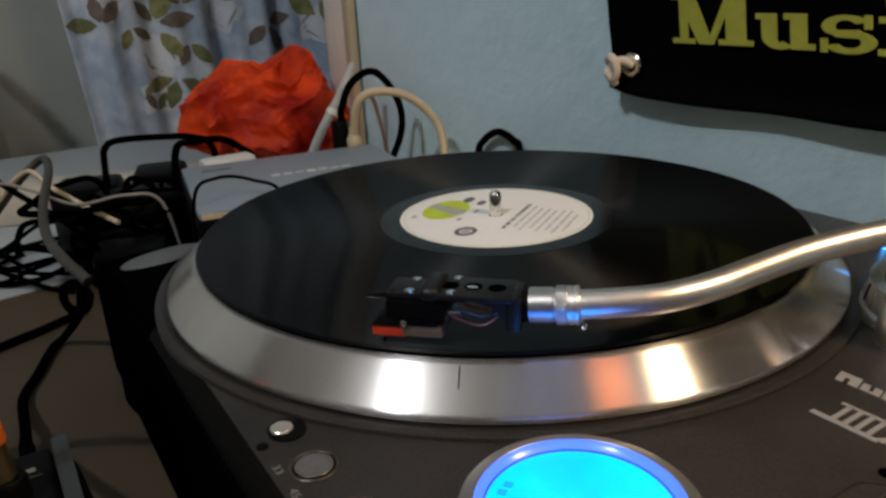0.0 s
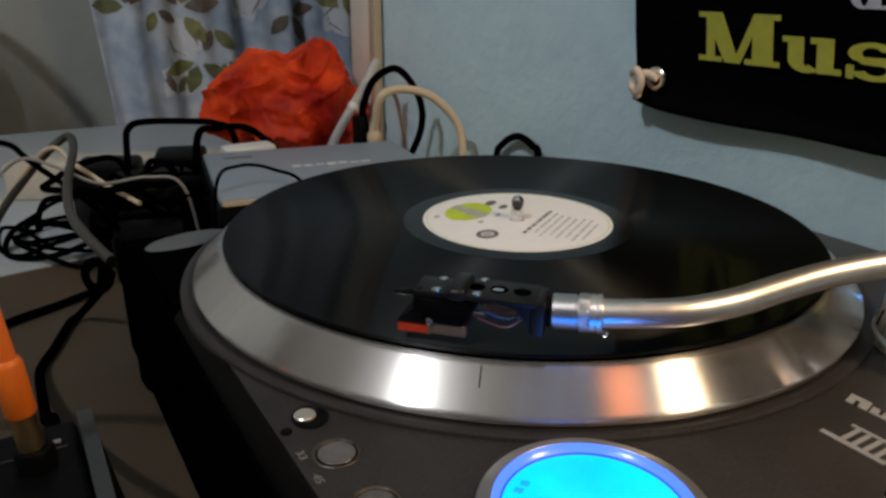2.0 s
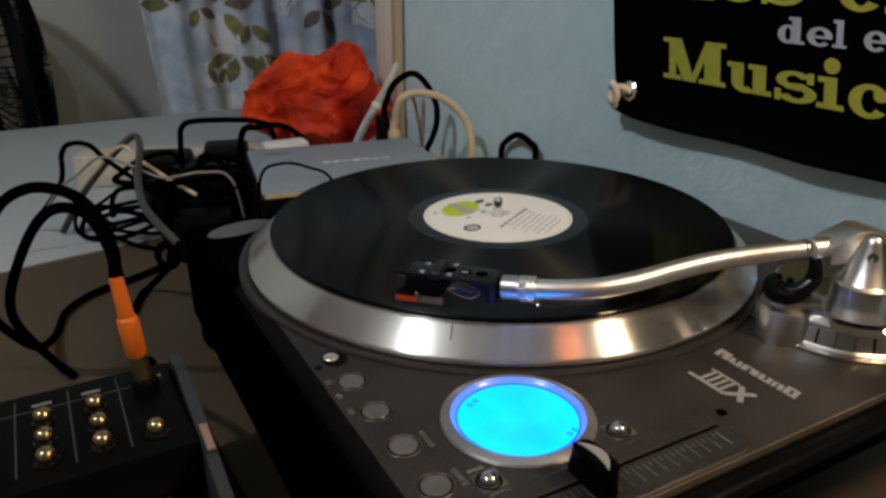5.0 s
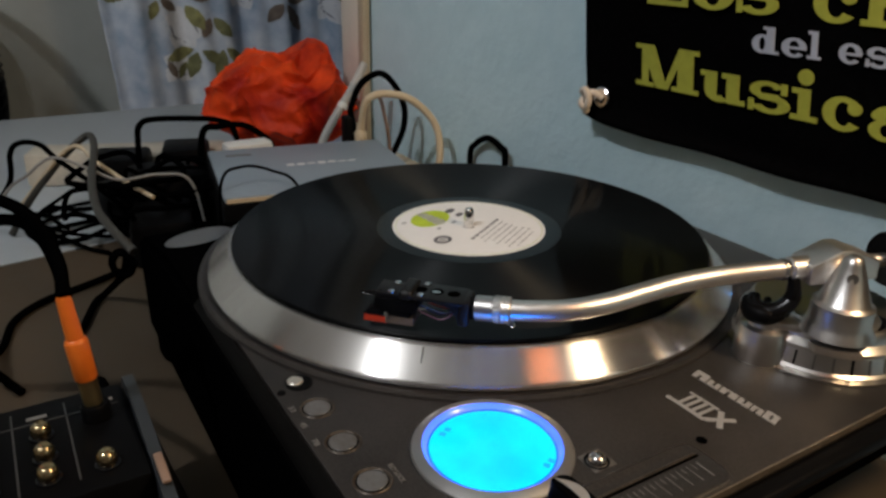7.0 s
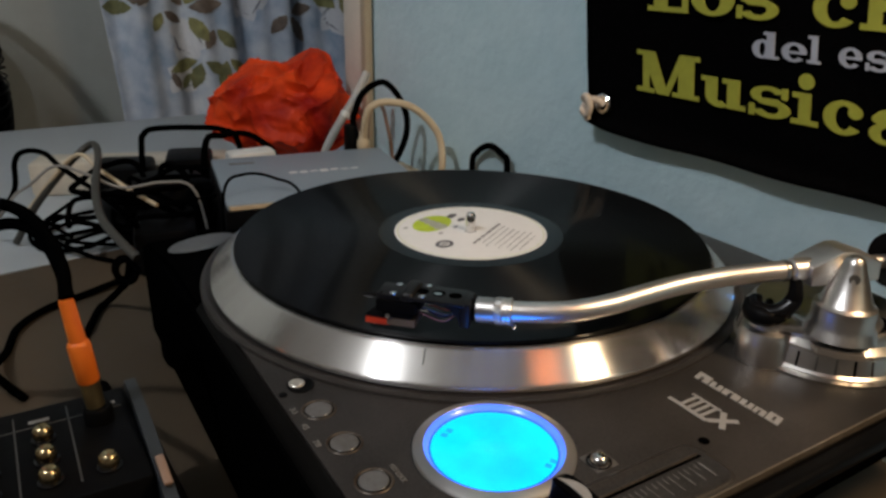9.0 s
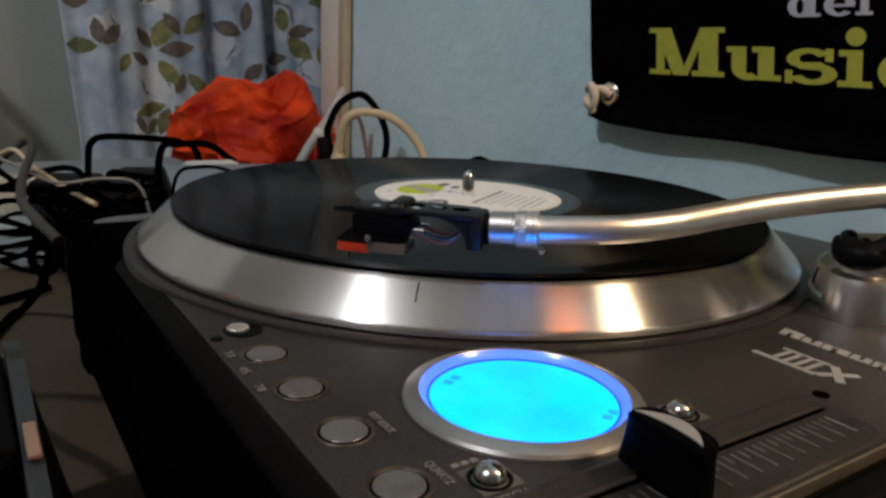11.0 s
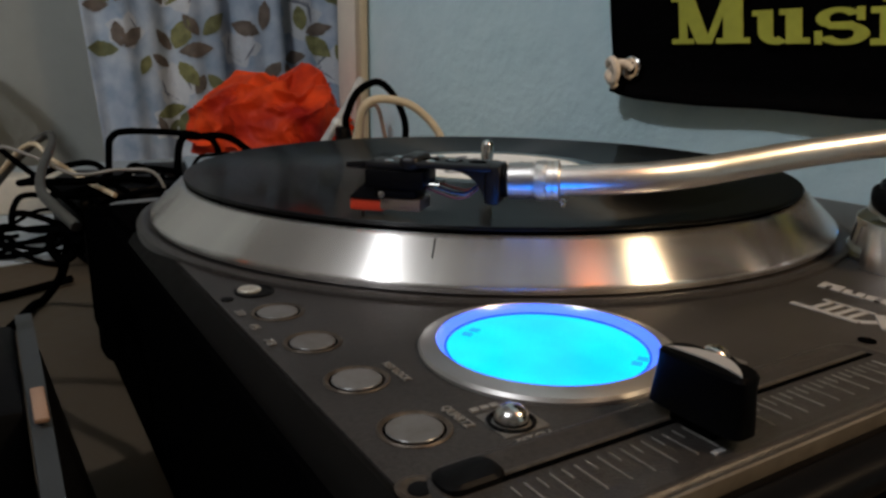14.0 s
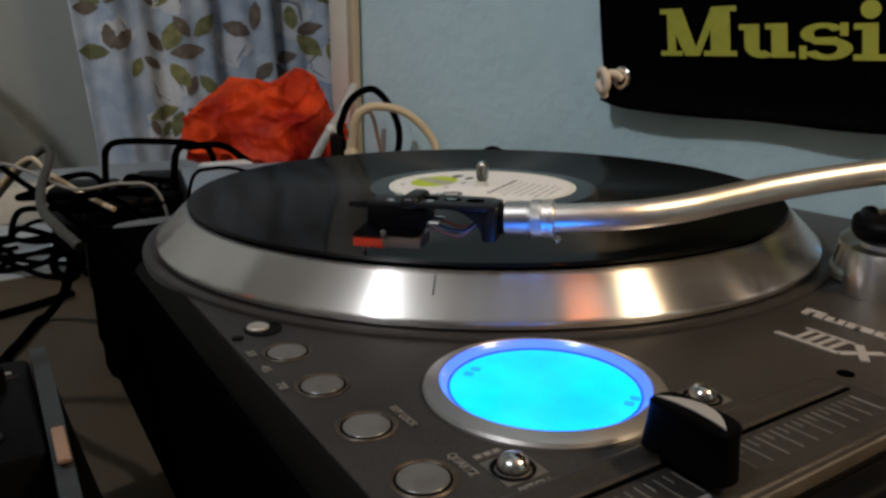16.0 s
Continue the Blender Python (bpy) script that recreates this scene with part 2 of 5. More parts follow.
mx.inputs[6].default_value, mx.inputs[7].default_value = (0.34, 0.009, 0.006, 1), (1.0, 0.095, 0.015, 1)
mr = nt.nodes.new("ShaderNodeMapRange")
mr.inputs["From Min"].default_value, mr.inputs["From Max"].default_value = 0.35, 0.6
nt.links.new(ns.outputs["Fac"], mr.inputs["Value"])
nt.links.new(mr.outputs[0], mx.inputs[0])
nt.links.new(mx.outputs[2], b.inputs["Base Color"])
b.inputs["Roughness"].default_value = 0.5
b.inputs["Specular IOR Level"].default_value = 0.16
trl = nt.nodes.new("ShaderNodeBsdfTranslucent")
nt.links.new(mx.outputs[2], trl.inputs["Color"])
ms = nt.nodes.new("ShaderNodeMixShader")
ms.inputs[0].default_value = 0.2
nt.links.new(b.outputs[0], ms.inputs[1])
nt.links.new(trl.outputs[0], ms.inputs[2])
nt.links.new(ms.outputs[0], nt.nodes["Material Output"].inputs["Surface"])

# Curtain: pale blue cloth with soft white and grey-blue areas.
CURTAIN = material("printed_curtain_cloth", (0.71, 0.77, 0.83), 0.8, vary=0.1, grain=24, bump=0.3, bump_scale=700, second=(0.26, 0.37, 0.52), blotch=7)
LEAF_GREEN = material("olive_print", (0.17, 0.18, 0.085), 0.85, vary=0.35, grain=60, blotch=40)
LEAF_OLIVE = material("yellow_olive_print", (0.24, 0.24, 0.10), 0.85, vary=0.4, grain=50, blotch=60)
PETAL_EDGE = material("grey_petal_edge", (0.22, 0.24, 0.29), 0.85, vary=0.3, grain=60)
LEAF_BROWN = material("brown_print", (0.17, 0.135, 0.11), 0.85, vary=0.35, grain=60, blotch=40)
PETAL = material("white_flower_print", (0.68, 0.71, 0.75), 0.85, vary=0.1, grain=60)


# ---- building blocks ----
ORIGIN = {}


def thing(name, base, label, category, group="", kind=""):
    """An empty at the base of a thing, which parents its parts."""
    ob = new(name)
    ob.location = base
    ob.empty_display_size = 0.02
    ORIGIN[ob.name] = Vector(base)
    return tagged(ob, label, category, group, kind)


def mesh_of(name, bm, mat, origin, smooth=True):
    me = bpy.data.meshes.new(name)
    bmesh.ops.recalc_face_normals(bm, faces=bm.faces)
    bm.to_mesh(me)
    bm.free()
    me.transform(Matrix.Translation(-Vector(origin)))
    for m in mat if isinstance(mat, (list, tuple)) else (mat,):
        me.materials.append(m)
    if smooth:
        me.shade_smooth()
        me.set_sharp_from_angle(angle=radians(35))
    return me


def part(name, bm, mat, parent, label="", smooth=True):
    """One mesh object under a thing or a part; the bmesh is in world metres."""
    base = ORIGIN[parent.name]
    ob = new(name, mesh_of(name, bm, mat, base, smooth))
    ob.parent = parent
    ORIGIN[ob.name] = base
    return tagged(ob, label)


def solo(name, bm, mat, base, label, category, group="", kind="", smooth=True):
    ob = new(name, mesh_of(name, bm, mat, base, smooth))
    ob.location = base
    ORIGIN[ob.name] = Vector(base)
    return tagged(ob, label, category, group, kind)


def add_box(bm, lo, hi, bevel=0.0, turn=None, segments=2):
    """A box from corner lo to corner hi; turn is a matrix laid on it afterwards."""
    lo, hi = Vector(lo), Vector(hi)
    c, s = (lo + hi) / 2, hi - lo
    got = bmesh.ops.create_cube(bm, size=1.0, matrix=Matrix.Translation(c) @ Matrix.Diagonal((*s, 1)))
    verts = got["verts"]
    if bevel:
        edges = list({e for v in verts for e in v.link_edges})
        out = bmesh.ops.bevel(bm, geom=edges, offset=bevel, segments=segments, profile=0.5, affect="EDGES")
        verts = list({v for f in out["faces"] for v in f.verts} | {v for v in verts if v.is_valid})
        seen, stack = set(verts), list(verts)
        while stack:
            for e in stack.pop().link_edges:
                for w in e.verts:
                    if w not in seen:
                        seen.add(w)
                        stack.append(w)
        verts = list(seen)
    if turn is not None:
        bmesh.ops.transform(bm, matrix=turn, verts=verts)
    return bm


def box(lo, hi, bevel=0.0, turn=None, segments=2):
    return add_box(bmesh.new(), lo, hi, bevel, turn, segments)


def add_lathe(bm, profile, centre=(0, 0, 0), segs=48, turn=None, squash=(1, 1)):
    """A body of revolution round z: profile is a list of (radius, height)."""
    rings = []
    m = Matrix.Translation(centre) @ (turn if turn is not None else Matrix.Identity(4))
    for r, z in profile:
        if r < 1e-6:
            rings.append([bm.verts.new(m @ Vector((0, 0, z)))])
        else:
            rings.append([bm.verts.new(m @ Vector((r * squash[0] * math.cos(2 * math.pi * k / segs), r * squash[1] * math.sin(2 * math.pi * k / segs), z))) for k in range(segs)])
    for a, c in zip(rings, rings[1:]):
        for k in range(segs):
            q = [a[k % len(a)], a[(k + 1) % len(a)], c[(k + 1) % len(c)], c[k % len(c)]]
            q = list(dict.fromkeys(q))
            if len(q) > 2:
                bm.faces.new(q)
    return bm


def lathe(profile, centre=(0, 0, 0), segs=48, turn=None, squash=(1, 1)):
    return add_lathe(bmesh.new(), profile, centre, segs, turn, squash)


def spline(points, steps=8):
    """A smooth line through the points (Catmull-Rom)."""
    p = [Vector(q) for q in points]
    p = [2 * p[0] - p[1]] + p + [2 * p[-1] - p[-2]]
    out = []
    for i in range(1, len(p) - 2):
        for s in range(steps):
            t = s / steps
            a, c, d, e = p[i - 1], p[i], p[i + 1], p[i + 2]
            out.append(0.5 * (2 * c + (d - a) * t + (2 * a - 5 * c + 4 * d - e) * t * t + (3 * c - a - 3 * d + e) * t ** 3))
    out.append(p[-2])
    return out


def add_tube(bm, points, radius, segs=10, steps=8):
    line = spline(points, steps) if steps > 1 else [Vector(q) for q in points]
    rad = radius if callable(radius) else (lambda u: radius)
    side, rings = None, []
    for i, q in enumerate(line):
        way = (line[min(i + 1, len(line) - 1)] - line[max(i - 1, 0)]).normalized()
        if side is None:
            side = way.orthogonal().normalized()
        side = (side - way * side.dot(way)).normalized()
        up = way.cross(side)
        r = rad(i / (len(line) - 1))
        rings.append([bm.verts.new(q + r * (side * math.cos(2 * math.pi * k / segs) + up * math.sin(2 * math.pi * k / segs))) for k in range(segs)])
    for a, c in zip(rings, rings[1:]):
        for k in range(segs):
            bm.faces.new((a[k], a[(k + 1) % segs], c[(k + 1) % segs], c[k]))
    bm.faces.new(rings[0][::-1])
    bm.faces.new(rings[-1])
    return bm


def tube(points, radius, segs=10, steps=8):
    return add_tube(bmesh.new(), points, radius, segs, steps)


def along(a, d):
    """The matrix that stands z on the way from a to d, at a."""
    a, d = Vector(a), Vector(d)
    return Matrix.Translation(a) @ (d - a).to_track_quat("Z", "Y").to_matrix().to_4x4()


def add_letters(bm, text, m, width, height, bold=0.0, depth=0.0004):
    """Lettering in the built-in font, width by height metres, laid by the matrix m (x along the line, y up)."""
    cu = bpy.data.curves.new("lettering", "FONT")
    cu.body, cu.size, cu.offset, cu.extrude = text, 1.0, bold, 0.01
    tmp = bpy.data.objects.new("lettering", cu)
    scene.collection.objects.link(tmp)
    bpy.context.view_layer.update()
    me = bpy.data.meshes.new_from_object(tmp.evaluated_get(bpy.context.evaluated_depsgraph_get()))
    xs, ys = [v.co.x for v in me.vertices], [v.co.y for v in me.vertices]
    x0, x1, cap = min(xs), max(xs), 0.72
    me.transform(m @ Matrix.Diagonal((width / (x1 - x0), height / cap, depth / 0.02, 1)) @ Matrix.Translation((-x0, 0, 0.01)))
    bm.from_mesh(me)
    bpy.data.meshes.remove(me)
    bpy.data.objects.remove(tmp)
    bpy.data.curves.remove(cu)
    return bm


def letters(text, m, width, height, bold=0.0, depth=0.0004):
    return add_letters(bmesh.new(), text, m, width, height, bold, depth)


# ---- the room ----
END = -0.565        # where the blue wall ends
BACK = -1.62        # back wall behind the table
turn_wall = Matrix.Translation((-0.115, 0.2225, 0)) @ Matrix.Rotation(math.atan(SLOPE), 4, "Z")


def plain(name, lo, hi, mat, label, category, turn=None):
    bm = box(lo, hi, 0, turn)
    return solo(name, bm, mat, (0, 0, 0), label, category, kind="structure", smooth=False)


plain("floor", (BACK, -2.8, FLOOR - 0.1), (2.6, 1.2, FLOOR), FLOOR_TILE, "dark brown floor under the tables", "floor")
plain("ceiling", (BACK - 0.1, -2.9, CEIL), (2.7, 1.3, CEIL + 0.1), CEILING_WHITE, "plain light grey painted ceiling", "ceiling")
plain("wall_blue", (END + 0.115, 0.0, FLOOR), (2.7, 0.10, CEIL), PAINT_BLUE, "pale blue painted wall behind the turntable", "wall", turn_wall)
plain("wall_back", (BACK - 0.1, -2.9, FLOOR), (BACK, 1.3, CEIL), PAINT_GREY, "pale grey-green wall behind the curtain", "wall")
plain("wall_far", (BACK, 1.2, FLOOR), (2.7, 1.3, CEIL), PAINT_DARK, "plain wall past the end of the blue wall", "wall")
plain("wall_front", (BACK, -2.9, FLOOR), (2.7, -2.8, CEIL), PAINT_DARK, "plain wall across the room", "wall")
plain("wall_side", (2.6, -2.8, FLOOR), (2.7, 1.2, CEIL), PAINT_DARK, "plain wall at the near end of the room", "wall")

# Painted edging at the end of the blue wall: a cream strip and a tan return.
edge = Vector((END, wall_y(END), 0))
solo("trim", box((END - 0.062, wall_y(END) - 0.010, FLOOR), (END - 0.001, wall_y(END) + 0.09, CEIL), 0.004), TRIM_LIGHT, (0, 0, 0), "cream painted upright strip at the end of the wall", "trim", kind="structure")
solo("trim", box((END + 0.001, wall_y(END) - 0.014, FLOOR), (END + 0.019, wall_y(END) - 0.002, CEIL), 0.004), TRIM_TAN, (0, 0, 0), "tan painted upright strip beside the cream one", "trim", kind="structure")


# Edge of the shadow on the tabletop, built as a slanting seam.
SHADE_EDGE = Vector((-0.402, -0.230, 0.0))
SHADE_EDGE_WAY = Vector((math.cos(radians(9)), math.sin(radians(9)), 0.0))


def table(name, x0, x1, y0, y1, mat, label, side, legs):
    """A table; the two stand against each other along a slanting seam, the edge of the painted shadow. side: 1 keeps
    the part before the seam, -1 the part past it.
    """
    t = thing(name, ((x0 + x1) / 2, (y0 + y1) / 2, FLOOR), label, "table")
    bm = box((x0, y0, TABLE - 0.028), (x1, y1, TABLE), 0.006, segments=3)
    bmesh.ops.bisect_plane(bm, geom=bm.verts[:] + bm.edges[:] + bm.faces[:], plane_co=SHADE_EDGE - SHADE_EDGE_WAY * 0.0015 * side, plane_no=SHADE_EDGE_WAY * side, clear_outer=True)
    bmesh.ops.holes_fill(bm, edges=[e for e in bm.edges if e.is_boundary])
    part("tabletop", bm, mat, t)
    for x, y in legs:
        part("leg", box((x - 0.02, y - 0.02, FLOOR), (x + 0.02, y + 0.02, TABLE - 0.028), 0.003), DARK_METAL, t)
    return t


table("white_table", -1.085, 0.30, -1.1, wall_y(-1.085) - 0.006, TABLE_WHITE, "white laminate table with cables lying on it", 1, ((-1.03, -1.05), (-0.36, -1.05), (-1.03, 0.10), (-0.55, 0.10)))
# Same white table carried on, with the shadow put into its colour.
table("shaded_table", -0.62, 1.25, -1.1, wall_y(-0.62) - 0.006, TABLE_SHADED, "white table's shadowed part under turntable and mixer, shade in its brown colour", -1, ((-0.18, -1.05), (1.20, -1.05), (-0.38, 0.14), (1.20, 0.14)))

# ---- the turntable ----
deck = thing("turntable", (0.035, 0.0, TABLE), "dark grey direct-drive turntable with silver platter and blue display", "turntable")
X0, X1, Y0, Y1 = -0.180, 0.252, -0.1735, 0.180


def cut_corner(bm):
    """The far corner behind the platter is cut off at 45 degrees."""
    bmesh.ops.bisect_plane(bm, geom=bm.verts[:] + bm.edges[:] + bm.faces[:], plane_co=(X0, Y1 - 0.075, 0), plane_no=(-1, 1, 0), clear_outer=True)
    bmesh.ops.holes_fill(bm, edges=[e for e in bm.edges if e.is_boundary])
    return bm


PZ = -0.0018        # level of the top plate
WEDGE = -0.085      # left of this the black corner slopes down
GREY = -0.024       # left of this the top is black


def sheet(rows, y0, y1):
    """A bar along y with the outline rows of (x, z)."""
    bm = bmesh.new()
    ends = [[bm.verts.new((x, y, z)) for x, z in rows] for y in (y0, y1)]
    bm.faces.new(ends[0])
    bm.faces.new(ends[1][::-1])
    for k in range(len(rows)):
        j = (k + 1) % len(rows)
        bm.faces.new((ends[0][k], ends[0][j], ends[1][j], ends[1][k]))
    return bm


def on_plate(name, bm, mat, parent, label="", smooth=True):
    """A part drawn with the top plate at zero height."""
    bmesh.ops.translate(bm, vec=(0, 0, PZ), verts=bm.verts)
    return part(name, bm, mat, parent, label, smooth)


# chassis: tall black shell, its left end sloping down under the start button
rows = [(X0 - 0.008, -0.096), (0.170, -0.096), (0.178, -0.034), (X1 - 0.008, -0.025), (X1 - 0.001, -0.019), (X1 - 0.001, PZ - 0.006), (WEDGE, PZ - 0.006), (X0 + 0.003, PZ - 0.0235), (X0 - 0.006, PZ - 0.0205), (X0 - 0.011, -0.034)]
bm = sheet(rows, Y0 - 0.003, Y1 - 0.001)
bmesh.ops.bevel(bm, geom=[e for e in bm.edges], offset=0.0022, segments=2, profile=0.5, affect="EDGES")
part("chassis", cut_corner(bm), BLACK_SOFT, deck, "tall black rubbery lower shell")
bm = sheet([(GREY - 0.0005, PZ - 0.0060), (WEDGE, PZ - 0.0060), (X0 - 0.004, PZ - 0.0235), (X0 - 0.006, PZ - 0.0200), (X0 - 0.003, PZ - 0.0180), (WEDGE - 0.020, PZ - 0.0034), (WEDGE, PZ - 0.0010), (GREY - 0.0005, PZ - 0.0006)], Y0 + 0.0005, Y1 - 0.003)
part("sloping_corner", cut_corner(bm), BLACK_SOFT, deck, "black sloping end panel under the start button")
for x in (X0 + 0.034, 0.130):
    for y in (Y0 + 0.019, Y1 - 0.03):
        part("foot", lathe([(0, TABLE), (0.022, TABLE), (0.024, TABLE + 0.006), (0.024, TABLE + 0.018), (0.019, TABLE + 0.030), (0, TABLE + 0.031)], (x, y, 0), 32), BLACK_SOFT, deck, "round black rubber foot")
# top plate
bm = box((GREY, Y0 + 0.0062, -0.0076), (X1 - 0.0100, Y1, PZ), 0.0008)
part("top_plate", bm, PLATE, deck, "dark grey metallic top plate with worn edges")
bm = box((X1 - 0.0098, Y0 + 0.005, PZ - 0.011), (X1, Y1 - 0.001, PZ - 0.0030), 0.003, segments=3)
part("edge_moulding", bm, BLACK_PLASTIC, deck, "rounded black edge along the side")
bm = sheet([(Y0 + 0.0060, PZ - 0.0004), (Y0 + 0.0046, PZ - 0.0002), (Y0 + 0.0015, PZ - 0.0020), (Y0 - 0.0010, PZ - 0.0060), (Y0 - 0.0012, PZ - 0.0105), (Y0 + 0.0060, PZ - 0.0105)], GREY, X1 - 0.0105)
bmesh.ops.transform(bm, matrix=Matrix(((0, 1, 0, 0), (1, 0, 0, 0), (0, 0, 1, 0), (0, 0, 0, 1))), verts=bm.verts)
part("front_moulding", bm, EDGE_PLASTIC, deck, "rounded dark edge along the front")
# thin worn line between plate and moulding
part("worn_edge", box((X1 - 0.0104, Y0 + 0.012, PZ - 0.003), (X1 - 0.0096, Y1 - 0.01, PZ + 0.0004), 0), WORN_EDGE, deck, "bright rubbed line along the plate edge")

# platter
platter = part("platter", lathe([(0.1655, 0.0002), (0.1662, 0.0020), (0.1660, 0.0030), (0.1652, 0.0038), (0.1535, 0.0150), (0.1525, 0.0156), (0.148, 0.0160), (0, 0.0160)], segs=160), ALUMINIUM, deck, "brushed aluminium platter with a sloping rim")
part("platter_well", lathe([(0.1640, -0.0235), (0.1715, -0.0235), (0.1722, -0.0012), (0.1718, -0.0004), (0.1704, 0.0002), (0.1685, 0.0002), (0.1672, -0.0006), (0.1640, -0.0006)], segs=128), PLATE, platter, "dark grey raised ring round the platter")
part("spindle", lathe([(0.0032, 0.015), (0.0032, 0.0288), (0.0028, 0.0302), (0.0018, 0.0314), (0, 0.0319)], segs=24), CHROME, platter, "polished steel spindle")
# Thin black bar painted for a dark reflected line on the sloping rim.
part("rim_reflection_line", box((-0.0018, -0.00022, -0.0001), (0.0058, 0.00022, 0.00008), 0, Matrix.Rotation(radians(-41), 4, "Z") @ Matrix.Translation((0.1550, 0, 0.01370)) @ Matrix.Rotation(radians(42.8), 4, "Y")), BLACK_PLASTIC, platter)

# felt mat and record rest on the platter
solo("slipmat", lathe([(0, 0.0161), (0.150, 0.0161), (0.1505, 0.0166), (0.150, 0.0171), (0, 0.0171)], segs=96), BLACK_SOFT, (0, 0, 0.0161), "thin black felt slipmat on the platter", "slipmat")
record = thing("vinyl_record", (0, 0, 0.0172), "black vinyl record with a white and lime label", "record")
part("disc", lathe([(0.0040, 0.0172), (0.1503, 0.0172), (0.1510, 0.0179), (0.1503, 0.0187), (0.1475, 0.0186), (0.1465, 0.0184), (0.060, 0.0184), (0.059, 0.0185), (0.0505, 0.0186), (0.0040, 0.0186)], segs=192), VINYL, record)
part("run_out_band", lathe([(0.0501, 0.01860), (0.0603, 0.01848), (0.0603, 0.01856), (0.0501, 0.01868)], segs=128), RUNOUT, record, "smooth band round the label")
label = part("paper_label", lathe([(0.0038, 0.01862), (0.0500, 0.01862), (0.0500, 0.01880), (0.0038, 0.01880)], segs=96), VINYL_LABEL, record, "white paper label with lime green print")


def disc_bm(cx, cy, rx, ry, z, segs=28, h=0.00008):
    return lathe([(0, z), (1, z), (1, z + h), (0, z + h)], (cx, cy, 0), segs, None, (rx, ry))


spin = Matrix.Rotation(radians(122), 4, "Z")


def on_label(bm):
    bmesh.ops.transform(bm, matrix=spin, verts=bm.verts)
    return bm


zl = 0.01882
GREY_LIME = material("grey_lime_ink", (0.40, 0.42, 0.34), 0.55, vary=0.2, grain=200)
part("print_patch", on_label(disc_bm(0.0, 0.0285, 0.0172, 0.0118, zl)), LIME, label, "lime green printed oval")
bm = bmesh.new()
for k in range(4):
    add_lathe(bm, [(0, zl), (1, zl), (1, zl + 0.00012 + 0.00001 * k), (0, zl + 0.00012 + 0.00001 * k)], (-0.003 + 0.0022 * k, 0.0205 + 0.0052 * k, 0), 20, None, (0.0058 - 0.0006 * k, 0.0040))
part("print_patch", on_label(bm), GREY_LIME, label, "grey drawing across the green oval")
for x, y, rx, ry in ((0.0205, 0.0240, 0.0052, 0.0028), (0.0170, 0.0150, 0.0042, 0.0022), (-0.0165, 0.0395, 0.0024, 0.0014), (-0.0135, 0.0150, 0.0022, 0.0014), (0.0130, 0.0060, 0.0050, 0.0018), (0.0020, 0.0118, 0.0030, 0.0012)):
    part("print_patch", on_label(disc_bm(x, y, rx, ry, zl, 18)), INK if ry > 0.002 else INK_PALE, label)
part("print_stamp", on_label(lathe([(0.0040, zl), (0.0068, zl), (0.0068, zl + 0.0001), (0.0040, zl + 0.0001)], (-0.030, 0.004, 0), 28, None, (1, 0.8))), INK, label, "round printed stamp")
part("print_stamp", on_label(disc_bm(-0.030, 0.004, 0.0034, 0.0024, zl, 16)), INK_PALE, label)
# title and track lines too small to read: rows of short bars
random.seed(5)
for i in range(8):
    y, x, right = -0.0125 - 0.0041 * i, -0.020, 0.020 - 0.0012 * i
    x += 0.004 * (i % 2)
    while x < right:
        w = random.uniform(0.0018, 0.0050)
        part("print_line", on_label(box((x, y, zl), (x + w, y + (0.0019 if i == 0 else 0.0011), zl + 0.0001))), INK if i == 0 else INK_PALE, label)
        x += w + random.uniform(0.0008, 0.0022)
part("print_ring", on_label(lathe([(0.0478, zl), (0.0484, zl), (0.0484, zl + 0.00008), (0.0478, zl + 0.00008)], (0, 0, 0), 72)), PALE_LIME, label, "thin pale green line round the label")

# display: a satin ring round a sunk glowing face
DX, DY = 0.1768, -0.1030
display = on_plate("display", lathe([(0.0336, 0.0), (0.0338, 0.0009), (0.0332, 0.0018), (0.0298, 0.0030), (0.0292, 0.0030), (0.0289, 0.0026)], (DX, DY, 0), 96), RING_METAL, deck, "round blue backlit display in a silver ring")
on_plate("display_wall", lathe([(0.0290, 0.0028), (0.0280, 0.0014), (0.0262, 0.0003)], (DX, DY, 0), 96), LCD_REFLECTION, display, "inner rim, set to glow for the blue light it reflects")
on_plate("inner_line", lathe([(0.0269, 0.0006), (0.0266, 0.0009), (0.0262, 0.0007), (0.0265, 0.0003), (0.0269, 0.0006)], (DX, DY, 0), 96), LCD_LINE, display, "thin dark blue line round the glowing face")
on_plate("display_face", lathe([(0.0264, 0.0003), (0.012, 0.0004), (0, 0.0005)], (DX, DY, 0), 96), LCD, display, "bright cyan glowing face")
INK_LCD = glow("lcd_segments", (0.006, 0.16, 0.80), 2.3)
for x, y in ((0.1572, -0.1125), (0.1588, -0.1160), (0.1955, -0.0870), (0.1968, -0.0905)):
    on_plate("segment", box((x - 0.0011, y - 0.0013, 0.0004), (x + 0.0011, y + 0.0013, 0.0007), 0, Matrix.Translation((x, y, 0)) @ Matrix.Rotation(radians(-55), 4, "Z") @ Matrix.Translation((-x, -y, 0))), INK_LCD, display)

